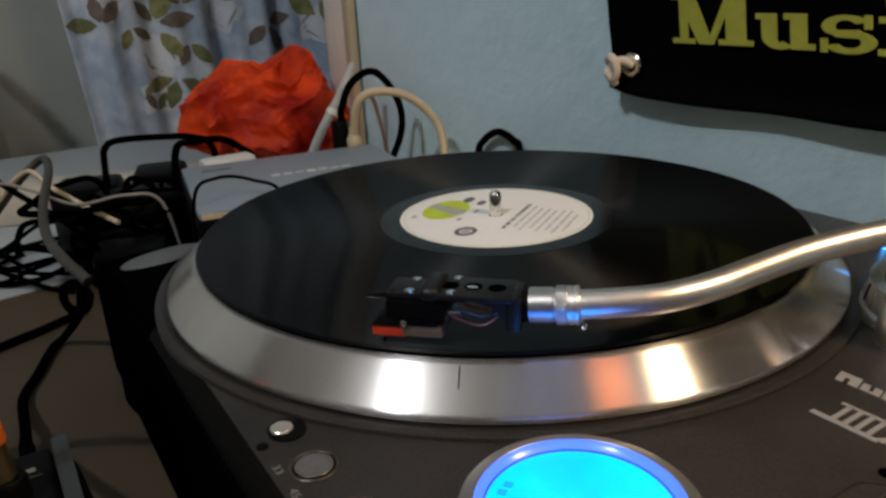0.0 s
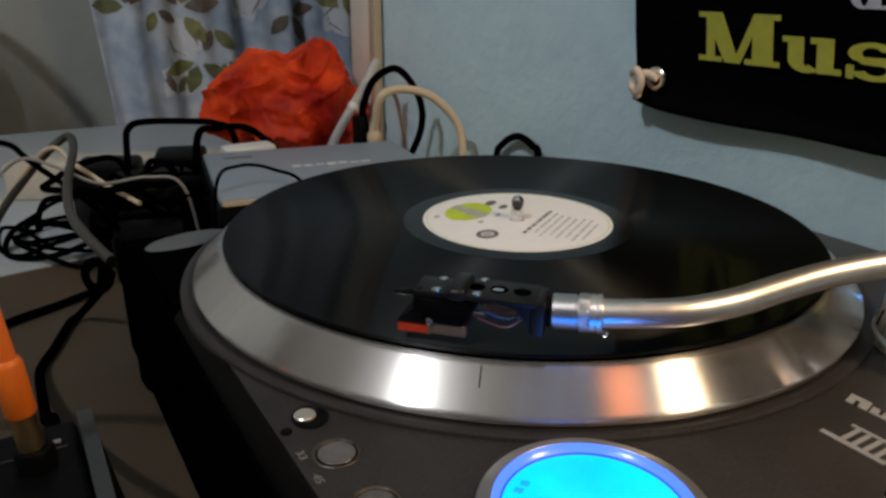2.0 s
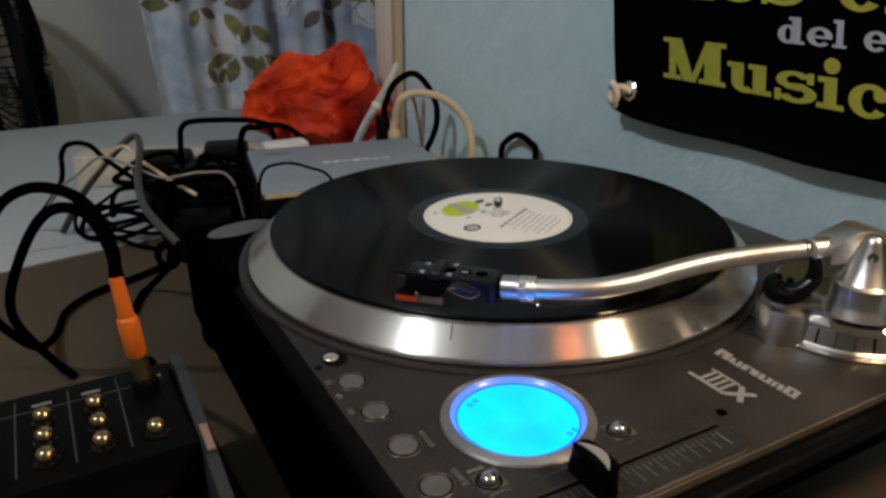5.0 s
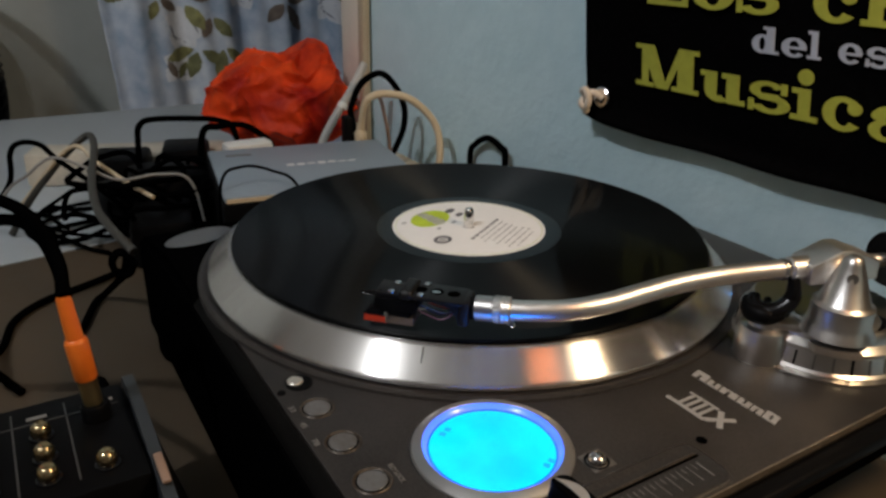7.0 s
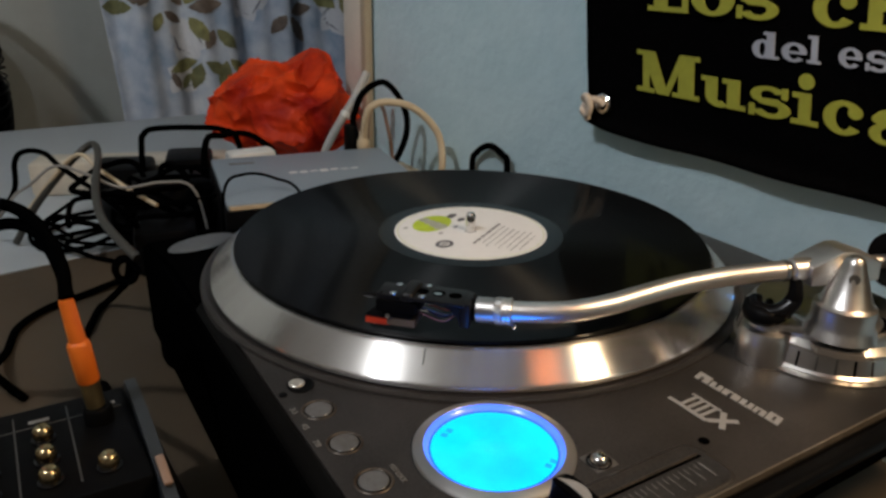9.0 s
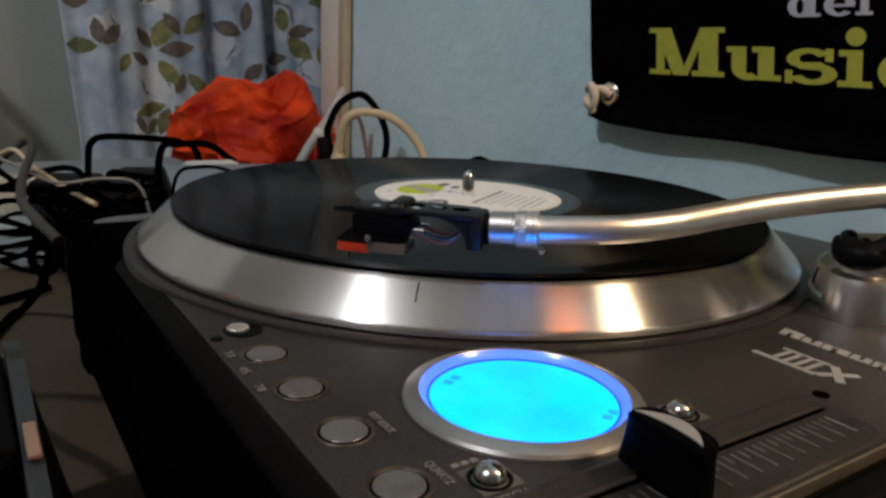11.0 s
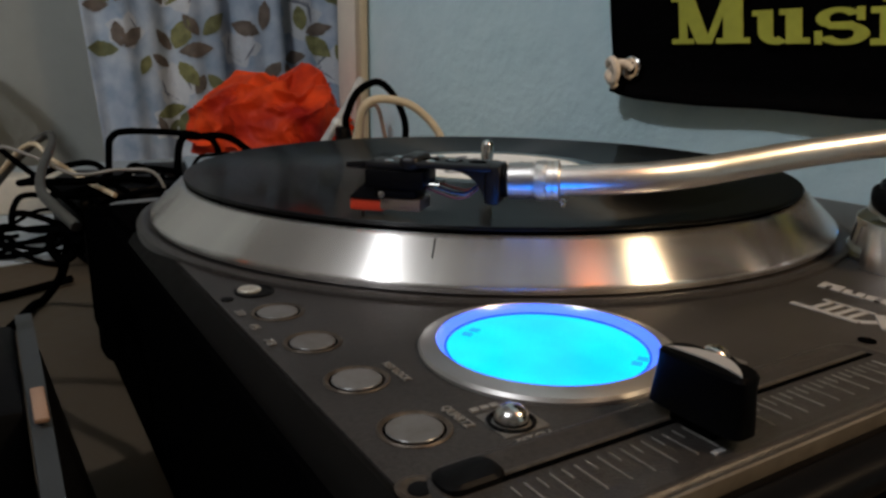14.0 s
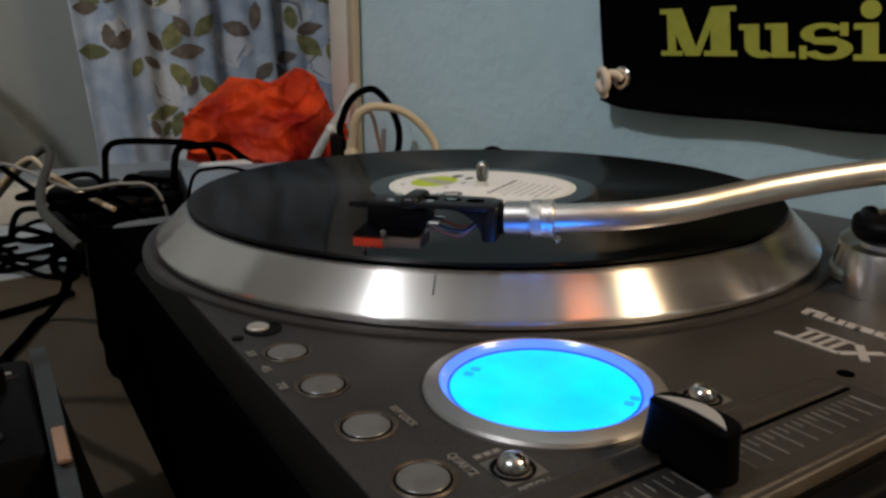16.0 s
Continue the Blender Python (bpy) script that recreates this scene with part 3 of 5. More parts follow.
# push buttons along the front edge, in rubbed rims
for x in (0.1145, 0.1422, 0.1698, 0.1975):
    y = -0.1543
    bt = on_plate("button_collar", lathe([(0.0079, 0), (0.0080, 0.0002), (0.0076, 0.0005), (0.0071, 0.0003), (0.0068, 0.0001), (0.0062, -0.0004)], (x, y, 0), 40), RUBBED_AND_GLINT, deck, "rubbed brownish collar")
    on_plate("button_gap", lathe([(0.0066, 0.0), (0.0064, 0.00012), (0.0060, 0.00012), (0.0059, 0.0)], (x, y, 0), 40), BLACK_SOFT, bt, "dark gap round the button")
    on_plate("button", lathe([(0.0060, 0), (0.0060, 0.0002), (0.0058, 0.0004), (0.0040, 0.00045), (0, 0.00045)], (x, y, 0), 40), BUTTON, bt, "round translucent grey push button")
# stylus lamp: a black oval socket with a pale cap in it
pop = on_plate("lamp_socket", lathe([(1.0, 0.0), (1.02, 0.0004), (0.92, 0.0006), (0.84, 0.0001), (0, 0.0001)], (0.0912, -0.1540, 0), 32, None, (0.0070, 0.0062)), BLACK_PLASTIC, deck, "black socket of the pop-up lamp")
on_plate("lamp_cap", lathe([(0.0038, 0.0001), (0.0038, 0.0006), (0.0033, 0.0010), (0.0026, 0.0008), (0, 0.0009)], (0.0895, -0.1552, 0), 28), PALE_CAP, pop, "small pale cream metal lamp cap")
on_plate("screw", lathe([(0.0020, 0), (0.0020, 0.0004), (0, 0.0006)], (0.0955, -0.1640, 0), 16), BLACK_PLASTIC, deck)
on_plate("scratch", box((0.0935, -0.1652, 0.0), (0.0950, -0.1640, 0.0002), 0), WORN_EDGE, deck, "worn bare spot")
# large start button on the sloping corner
bm = lathe([(0, -0.004), (1, -0.004), (1, 0.0010), (0.94, 0.0020), (0.85, 0.0024), (0, 0.0026)], (0, 0, 0), 40, None, (0.0196, 0.0305))
bmesh.ops.transform(bm, matrix=Matrix.Translation((-0.1412, -0.1412, PZ - 0.0107)) @ Matrix.Rotation(radians(-9), 4, "Y") @ Matrix.Rotation(radians(42), 4, "Z"), verts=bm.verts)
part("start_button", bm, START_GREY, deck, "large pale grey oval start button")
# corner screw hole, rubbed to bare metal round its edge
hole = on_plate("screw_hole", lathe([(0.0040, 0), (0.0042, 0.0003), (0.0033, 0.0005), (0.0026, 0.0001), (0, 0.0001)], (0.2168, -0.1645, 0), 20), RUBBED_AND_GLINT, deck, "rubbed corner screw recess")
on_plate("screw", lathe([(0.0024, 0.0001), (0.0022, 0.0004), (0, 0.0006)], (0.2172, -0.1642, 0), 12), BLACK_PLASTIC, hole)
# chrome pitch buttons, each in a printed surround
for x, y in ((0.2045, -0.0710), (0.2052, -0.1355)):
    surround = on_plate("button_surround", box((x - 0.0060, y - 0.0052, 0), (x + 0.0052, y + 0.0062, 0.0003), 0.0001), PRINT_SURROUND, deck)
    on_plate("button_seat", lathe([(0.0052, 0.0003), (0.0053, 0.0007), (0.0047, 0.0009), (0.0042, 0.0003)], (x, y, 0), 28), BLACK_PLASTIC, surround)
    on_plate("button", lathe([(0.0037, 0.0003), (0.0038, 0.0016), (0.0033, 0.0028), (0.0023, 0.0037), (0.0011, 0.0041), (0, 0.0042)], (x, y, 0), 32), BALL, surround, "domed satin metal push button")


def flat_text(text, x, y, width, height, angle, mat, z=0.0002):
    m = Matrix.Translation((x, y, PZ + z)) @ Matrix.Rotation(radians(angle), 4, "Z")
    part("lettering", letters(text, m, width, height, 0.01, 0.0003), mat, deck, smooth=False)


flat_text("33", 0.1080, -0.1655, 0.0046, 0.0026, 0, PRINT_DIM)
flat_text("45", 0.1215, -0.1655, 0.0046, 0.0026, 0, PRINT_DIM)
flat_text("78", 0.1350, -0.1655, 0.0046, 0.0026, 0, PRINT_DIM)
flat_text("QUARTZ", 0.1925, -0.1452, 0.0105, 0.0024, 0, PRINT_DIM)
flat_text("KEY LOCK", 0.1648, -0.1452, 0.0118, 0.0022, 0, PRINT_DIM)
flat_text("PITCH", 0.2145, -0.1395, 0.0085, 0.0026, 90, PRINT_DIM)


def bars(places, mat):
    """Lettering too faint to read: short bars."""
    for x0, y0, x1, y1 in places:
        on_plate("print_bar", box((x0, y0, 0), (x1, y1, 0.0003), 0), mat, deck)


bars([(0.1960, y, 0.1976, y + 0.0020) for y in (-0.1402, -0.1376, -0.1350)], PRINT_DIM)
bars([(0.2128, -0.0735, 0.2146, -0.0685)], PRINT_DIM)


def slanted(x, y, w, h, lean, z=0.0003):
    bm = box((0, 0, 0), (w, h, z), 0)
    bmesh.ops.transform(bm, matrix=Matrix(((1, lean, 0, x), (0, 1, 0, y), (0, 0, 1, 0), (0, 0, 0, 1))), verts=bm.verts)
    return bm


# maker's marks as plain slanted blocks
for i, (w, h) in enumerate(((0.0078, 0.0068), (0.0066, 0.0050), (0.0090, 0.0050), (0.0066, 0.0050), (0.0056, 0.0050), (0.0066, 0.0070))):
    x = 0.1785 + (0, 0.0086, 0.0160, 0.0258, 0.0332, 0.0396)[i]
    on_plate("maker_mark", slanted(x, 0.0140, w, h, -0.25), PRINT_AND_SHEEN, deck, smooth=False)
    on_plate("maker_mark", slanted(x + w * 0.36, 0.0140 + 0.0016 * (i % 2), w * 0.20, 0.0034, -0.25, 0.0005), PLATE, deck, smooth=False)
for x0, y0, x1, y1 in ((0.1850, -0.0112, 0.2065, -0.0090), (0.1885, 0.0008, 0.2050, 0.0024)) + tuple((x, -0.0092, x + 0.0017, 0.0012) for x in (0.1908, 0.1945, 0.1982, 0.2019)):
    on_plate("model_mark", box((x0, y0, 0), (x1, y1, 0.0003), 0), PRINT_AND_SHEEN, deck)
for k in (-1, 1):
    bm = box((-0.0014, -0.0068, 0), (0.0014, 0.0068, 0.0003 + 0.0001 * k), 0)
    bmesh.ops.transform(bm, matrix=Matrix.Translation((0.2105, -0.0040, 0)) @ Matrix.Rotation(radians(k * 36), 4, "Z"), verts=bm.verts)
    on_plate("model_mark", bm, PRINT_AND_SHEEN, deck)


def rounded(x0, y0, x1, y1, r, z, steps=6):
    """The corners of a rounded rectangle, in order."""
    out = []
    for cx, cy, a in ((x1 - r, y1 - r, 0), (x0 + r, y1 - r, 90), (x0 + r, y0 + r, 180), (x1 - r, y0 + r, 270)):
        for k in range(steps + 1):
            t = radians(a + 90 * k / steps)
            out.append(Vector((cx + r * math.cos(t), cy + r * math.sin(t), z)))
    return out


def stack(rings):
    """A closed body through rings of equal length."""
    bm = bmesh.new()
    vs = [[bm.verts.new(v) for v in ring] for ring in rings]
    n = len(vs[0])
    for a, c in zip(vs, vs[1:]):
        for k in range(n):
            bm.faces.new((a[k], a[(k + 1) % n], c[(k + 1) % n], c[k]))
    bm.faces.new(vs[0][::-1])
    bm.faces.new(vs[-1])
    return bm


# pitch fader: a raised lip round a shallow bed, slot, scale and knob
FX0, FY0, FX1, FY1 = 0.2128, -0.1640, 0.2408, -0.0285
lip = [rounded(FX0 + d, FY0 + d, FX1 - d, FY1 - d, 0.0080 - d, z) for d, z in ((0.0, 0.0), (0.0004, 0.0006), (0.0012, 0.0010), (0.0022, 0.0009), (0.0034, 0.0004))]
fader = on_plate("pitch_fader", stack(lip), PLATE, deck, "pitch fader bed with a ticked scale and raised lip")
on_plate("fader_slot", box((0.2219, -0.1535, 0.0003), (0.2231, -0.0325, 0.0007), 0), BLACK_SOFT, fader, "narrow black slot")
# Lighter brown bar paints the highlight on the slot's bevel.
on_plate("slot_bevel", box((0.2206, -0.1535, 0.0003), (0.2218, -0.0330, 0.0009), 0.0003), RUBBED_AND_GLINT, fader, "bevel beside the slot, its brown highlight put into the colour")
on_plate("slot_end", stack([rounded(0.2150, -0.1620, 0.2232, -0.1490, 0.0030, z) for z in (0.0002, 0.0016)] + [rounded(0.2158, -0.1612, 0.2224, -0.1498, 0.0026, 0.0022)]), BLACK_PLASTIC, fader, "dark rounded end stop of the slot")
for i in range(40):
    y = -0.1505 + 0.00292 * i
    long = i % 2 == 1
    on_plate("tick", box((0.2252, y - 0.00016, 0.0003), (0.2342 if long else 0.2285, y + 0.00016, 0.0006), 0), PRINT_AND_SHEEN if i == 39 else PRINT_TICK, fader)
KY, KX = -0.1040, 0.2272


def knob_ring(z, hx, hy):
    out = []
    for k in range(40):
        a = 2 * math.pi * k / 40
        c, s = math.cos(a), math.sin(a)
        bow = 1.0 + (1.0 * max(0.0, z) / 0.0153 if s > 0 else 0.0)
        out.append(Vector((KX + hx * math.copysign(abs(c) ** 0.36, c), KY + hy * bow * math.copysign(abs(s) ** (0.9 if s > 0 else 0.42), s), z)))
    return out


knob = part("fader_knob", stack([knob_ring(z, hx, hy) for z, hx, hy in ((0.0018, 0.0116, 0.0043), (0.0034, 0.0115, 0.0039), (0.0080, 0.0111, 0.0030), (0.0112, 0.0108, 0.0028), (0.0128, 0.0107, 0.0031), (0.0136, 0.0101, 0.0027))]), KNOB_BLACK, deck, "tall waisted black fader knob")
part("knob_stem", box((KX - 0.0060, KY - 0.0022, PZ + 0.0004), (KX + 0.0050, KY + 0.0030, 0.0019), 0.0004), KNOB_BLACK, knob)
# Crescent in pale colour paints the gloss on the black knob's top.
arcs = [(KX + 0.0094 * u, KY - 0.0012 + 0.0056 * (1 - u * u)) for u in (k / 8 - 1 for k in range(17))] + [(KX + 0.0094 * u, KY - 0.0012 + 0.0014 * (1 - u * u)) for u in (1 - k / 8 for k in range(1, 16))]
part("knob_top", stack([[Vector((x, y, z)) for x, y in arcs] for z in (0.0133, 0.0139)]), PRINT_AND_SHEEN, knob, "pale crescent of painted sheen on the top of the knob", smooth=False)
on_plate("zero_mark", box((0.2350, KY - 0.006, 0.0003), (0.2362, KY - 0.003, 0.0007), 0), PRINT_AND_SHEEN, fader)
on_plate("screw", lathe([(0.0024, 0), (0.0024, 0.0004), (0.0010, 0.0003), (0, 0.0002)], (0.2162, -0.0228, 0), 14), BLACK_SOFT, deck, "small black screw")

# ---- tonearm ----
PX, PY = 0.1870, 0.1010
arm = part("tonearm", lathe([(0.0432, PZ), (0.0432, 0.0004), (0.0418, 0.0016), (0.0402, 0.0100), (0.0408, 0.0108), (0.0408, 0.0122), (0.0388, 0.0138), (0.0372, 0.0150), (0.0366, 0.0192), (0.0350, 0.0210), (0.0310, 0.0215), (0.0, 0.0215)], (PX, PY, 0), 96), BASE_SILVER, deck, "silver S-shaped tonearm with its height ring and gimbal")
for k in range(30):
    m = Matrix.Translation((PX, PY, 0)) @ Matrix.Rotation(2 * math.pi * k / 30, 4, "Z")
    part("ring_tick", box((-0.0004, -0.0005, 0.0), (0.0007, 0.0005, 0.0075), 0.0002, m @ Matrix.Translation((0.0416, 0, 0.0020)) @ Matrix.Rotation(radians(-10.8), 4, "Y")), DARK_METAL if k % 3 else BLACK_PLASTIC, arm)
part("base_flange", lathe([(0.0430, PZ), (0.0462, PZ), (0.0462, PZ + 0.0010), (0.0430, PZ + 0.0016)], (PX, PY, 0), 72), DARK_METAL, arm)
part("turret", lathe([(0.0215, 0.0212), (0.0217, 0.0226), (0.0200, 0.0238), (0.0170, 0.0242), (0, 0.0242)], (PX + 0.011, PY - 0.012, 0), 64), BASE_SILVER, arm)
part("turret_step", lathe([(0.0172, 0.0200), (0.0154, 0.0240), (0.0142, 0.0265), (0.0142, 0.0330), (0.0138, 0.0345), (0, 0.0345)], (0.2078, 0.0782, 0), 48), BASE_SILVER, arm)
part("gimbal_cone", lathe([(0.0138, 0.0344), (0.0140, 0.0354), (0.0128, 0.0362), (0.0116, 0.0372), (0.0050, 0.0562), (0.0040, 0.0586), (0.0022, 0.0600), (0, 0.0604)], (0.2085, 0.0768, 0), 48), BASE_SILVER, arm, "satin silver cone of the bearing post")
part("bearing_screw", lathe([(0.0025, 0.0), (0.0025, 0.0012), (0, 0.0010)], (0, 0, 0), 20, along((0.2122, 0.0722, 0.0505), (0.2146, 0.0688, 0.0514))), DARK_METAL, arm)
part("ring_window", lathe([(0, 0), (0.0082, 0), (0.0085, 0.0010), (0, 0.0014)], (0.2140, 0.0985, 0.0210), 32, Matrix.Rotation(radians(8), 4, "Y"), (0.8, 1.1)), BLACK_GLOSS, arm, "dark oval dial window")
part("lock_lever", stack([[Vector((x, y, z)) for x, y in ((0.2040, 0.0625), (0.2100, 0.0590), (0.2195, 0.0645), (0.2258, 0.0718), (0.2205, 0.0735), (0.2140, 0.0705))] for z in (0.0142, 0.0172)]), SILVER, arm, "flat silver locking lever")
# arm rest block with its black clip
part("rest_block", lathe([(0.0134, PZ), (0.0130, 0.0120), (0.0118, 0.0152), (0.0088, 0.0165), (0.0076, 0.0215), (0, 0.0215)], (0.1815, 0.0605, 0), 48), BASE_SILVER, arm, "silver post of the arm rest")
part("rest_bridge", box((-0.020, -0.0075, 0.0165), (0.022, 0.0075, 0.0210), 0.002, Matrix.Translation((0.1940, 0.0720, 0)) @ Matrix.Rotation(radians(45), 4, "Z")), BASE_SILVER, arm)
bm = tube([(0.1745, 0.0575, 0.0300), (0.1770, 0.0545, 0.0270), (0.1830, 0.0545, 0.0250), (0.1880, 0.0590, 0.0270), (0.1905, 0.0640, 0.0330), (0.1895, 0.0650, 0.0400)], lambda u: 0.0030 + 0.0016 * math.sin(math.pi * u), 12)
part("rest_clip", bm, BLACK_GLOSS, arm, "black plastic arm clip")
part("clip_jaw", tube([(0.1715, 0.0570, 0.0275), (0.1770, 0.0530, 0.0240), (0.1850, 0.0540, 0.0235), (0.1900, 0.0600, 0.0250)], lambda u: 0.0026 + 0.0028 * math.sin(math.pi * u), 12), BLACK_PLASTIC, arm, "black jaw of the arm rest")
part("clip_prong", tube([(0.1880, 0.0610, 0.0250), (0.1905, 0.0640, 0.0360), (0.1880, 0.0655, 0.0440)], lambda u: 0.0042 - 0.0014 * u, 10), BLACK_PLASTIC, arm, "black upright prong of the arm rest")
part("cue_lever", tube([(0.1780, 0.0640, 0.0270), (0.1820, 0.0590, 0.0262), (0.1900, 0.0540, 0.0255)], 0.0020, 10), BLACK_PLASTIC, arm)
part("pilot_lamp", lathe([(0.0012, PZ), (0.0012, 0.0016), (0, 0.0026)], (0.1221, 0.1513, 0), 12), LED_BLUE, deck, "tiny blue lamp")
# yoke and counterweight
A0, A1 = Vector((0.1835, 0.0585, 0.0470)), Vector((0.2095, 0.1230, 0.0500))
way = (A1 - A0).normalized()
m = along(A0 + way * 0.012, A1)
bm = bmesh.new()
outline = [(0.0, -0.0060), (0.0, 0.0040), (0.015, 0.0105), (0.020, 0.0105), (0.036, 0.0040), (0.036, -0.0060)]
vs = [[bm.verts.new(m @ Vector((w, up, u))) for u, up in outline] for w in (-0.0085, 0.0085)]
bm.faces.new(vs[0])
bm.faces.new(vs[1][::-1])
for k in range(len(outline)):
    j = (k + 1) % len(outline)
    bm.faces.new((vs[0][k], vs[0][j], vs[1][j], vs[1][k]))
bmesh.ops.bevel(bm, geom=list(bm.edges), offset=0.0008, segments=2, profile=0.5, affect="EDGES")
part("yoke", bm, SILVER, arm, "faceted silver bearing yoke")
part("arm_stub", lathe([(0.0034, 0.0), (0.0034, 0.032), (0, 0.032)], (0, 0, 0), 20, along(A0 + way * 0.046, A1 + way)), SILVER, arm)
part("counterweight", lathe([(0, 0), (0.0130, 0), (0.0138, 0.0015), (0.0138, 0.0080), (0.0128, 0.0090), (0.0128, 0.0200), (0.0118, 0.0215), (0, 0.0215)], (0, 0, 0), 48, along(A0 + way * 0.057, A1 + way)), BLACK_GLOSS, arm, "black counterweight with a silver rear part")
part("counterweight_ring", lathe([(0, 0), (0.0132, 0), (0.0136, 0.002), (0.0136, 0.014), (0, 0.015)], (0, 0, 0), 48, along(A0 + way * 0.0788, A1 + way)), SILVER, arm)
# tube
line = [(0.1250, -0.0775, 0.0338), (0.1330, -0.0688, 0.0342), (0.1425, -0.0570, 0.0349), (0.1510, -0.0430, 0.0358), (0.1560, -0.0250, 0.0371), (0.1585, -0.0050, 0.0388), (0.1620, 0.0140, 0.0408), (0.1685, 0.0320, 0.0430), (0.1765, 0.0470, 0.0452), (0.1850, 0.0620, 0.0472)]
part("arm_tube", tube(line, 0.0049, 24, 10), SILVER, arm, "curved satin aluminium arm tube")
ring_at = Vector((0.1838, 0.0598, 0.0469))
part("tube_ring", lathe([(0.0048, 0), (0.0054, 0.0006), (0.0054, 0.0020), (0.0048, 0.0026)], (0, 0, 0), 28, along(ring_at, ring_at + way)), DARK_METAL, arm)
part("tube_sleeve", lathe([(0.0046, 0), (0.0058, 0.0010), (0.0058, 0.0100), (0.0050, 0.0110)], (0, 0, 0), 28, along(ring_at + way * 0.004, ring_at + way)), SILVER, arm)
# headshell collar and headshell
HS0 = Vector((0.1232, -0.0790, 0.0336))          # where the headshell meets the collar
HS1 = Vector((0.0855, -0.1150, 0.0342))          # its tip
hw = (HS1 - HS0).normalized()
back = Vector((0.1360, -0.0660, 0.0344))
part("collar", lathe([(0.0050, 0), (0.0060, 0.0006), (0.0060, 0.0082), (0.0056, 0.0084), (0.0056, 0.0090), (0, 0.0090)], (0, 0, 0), 40, along(HS0 - hw * 0.0012, back)), COLLAR, arm, "bright collar with a knurled ring")
part("knurled_ring", lathe([(0.0056, 0.0090), (0.0063, 0.0092), (0.0065, 0.0097), (0.0065, 0.0124), (0.0060, 0.0128)], (0, 0, 0), 64, along(HS0 - hw * 0.0012, back)), material("knurled_metal", (0.74, 0.72, 0.69), 0.3, 1.0, 0.08, 900, 0.35, 2200), arm)
part("locking_ring", lathe([(0.0058, 0.0126), (0.0064, 0.0130), (0.0064, 0.0144), (0.0061, 0.0147), (0.0061, 0.0151), (0.0065, 0.0154), (0.0065, 0.0166), (0.0048, 0.0172)], (0, 0, 0), 56, along(HS0 - hw * 0.0012, back)), SILVER, arm)
part("collar_gasket", lathe([(0.0030, -0.0022), (0.0054, -0.0020), (0.0054, -0.0004), (0.0040, 0.0)], (0, 0, 0), 32, along(HS0 - hw * 0.0012, back)), BLACK_PLASTIC, arm)
part("collar_pin", lathe([(0, -0.0014), (0.0008, -0.0012), (0.0013, 0.0), (0.0010, 0.0010), (0, 0.0013)], back + Vector((0.0012, 0.0004, -0.0070)), 14), CHROME, arm)
# headshell frame: x forward along the shell, y to its side, z up
hx = hw
hy = Vector((0, 0, 1)).cross(hx).normalized()
hz = hx.cross(hy)
H = Matrix(((hx.x, hy.x, hz.x, HS0.x), (hx.y, hy.y, hz.y, HS0.y), (hx.z, hy.z, hz.z, HS0.z), (0, 0, 0, 1)))
bm = bmesh.new()
add_box(bm, (0.0030, -0.0085, 0.0034), (0.0330, 0.0085, 0.0054), 0.0007, H)
add_box(bm, (0.0290, -0.0070, 0.0020), (0.0460, 0.0070, 0.0046), 0.0007, H)
add_box(bm, (0.0270, -0.0088, 0.0022), (0.0340, 0.0088, 0.0072), 0.0022, H, 3)
add_box(bm, (0.0004, -0.0075, -0.0072), (0.0050, 0.0075, 0.0053), 0.0009, H)
shell = part("headshell", bm, SHELL_BLACK, arm, "black drilled headshell")
# curved rear web
bm = bmesh.new()
rows = []
for k in range(9):
    u = k / 8
    rows.append((0.0050 + 0.0120 * (1 - math.cos(u * math.pi / 2)), -0.0070 + 0.0104 * math.sin(u * math.pi / 2)))
for side in (-0.0075, 0.0060):
    vs = [[bm.verts.new(H @ Vector((x, side + dy, z))) for x, z in rows] + [bm.verts.new(H @ Vector((0.0050, side + dy, 0.0036)))] for dy in (0.0, 0.0015)]
    bm.faces.new(vs[0])
    bm.faces.new(vs[1][::-1])
    for k in range(len(vs[0])):
        j = (k + 1) % len(vs[0])
        bm.faces.new((vs[0][k], vs[0][j], vs[1][j], vs[1][k]))
part("shell_web", bm, SHELL_BLACK, arm)
for x, y in ((0.0120, 0.0), (0.0200, 0.0), (0.0280, 0.0)):
    part("shell_hole", lathe([(0, 0.0), (0.0031, 0.0), (0.0031, 0.00012), (0, 0.00012)], (0, 0, 0), 24, H @ Matrix.Translation((x - 0.003, y, 0.0054))), BLACK_SOFT, arm, "dark drilled hole")
part("hole_pin", lathe([(0, 0.00012), (0.0020, 0.00012), (0.0020, 0.0004), (0, 0.0006)], (0, 0, 0), 20, H @ Matrix.Translation((0.0172, 0.0010, 0.0054)), (1.0, 0.55)), CHROME, arm, "bright pin end in the middle hole")
for x, y in ((0.0235, -0.0062), (0.0235, 0.0062), (0.0380, -0.0050), (0.0380, 0.0050)):
    part("shell_screw", lathe([(0.0017, 0.0), (0.0017, 0.0004), (0.0010, 0.0007), (0, 0.0007)], (0, 0, 0), 16, H @ Matrix.Translation((x, y, 0.0054 if x < 0.03 else 0.0046))), CHROME, arm)
bm = tube([H @ Vector((0.0430, 0.0050, 0.0034)), H @ Vector((0.0480, 0.0060, 0.0030)), H @ Vector((0.0525, 0.0066, 0.0030))], lambda u: 0.0016 - 0.0007 * u, 8)
part("finger_lift", bm, BLACK_GLOSS, arm, "thin black finger lift")
# cartridge
C = H @ Matrix.Translation((0.0068, 0, -0.0012))
bm = bmesh.new()
add_box(bm, (0.0185, -0.0080, -0.0030), (0.0390, 0.0080, 0.0033), 0.0008, C)
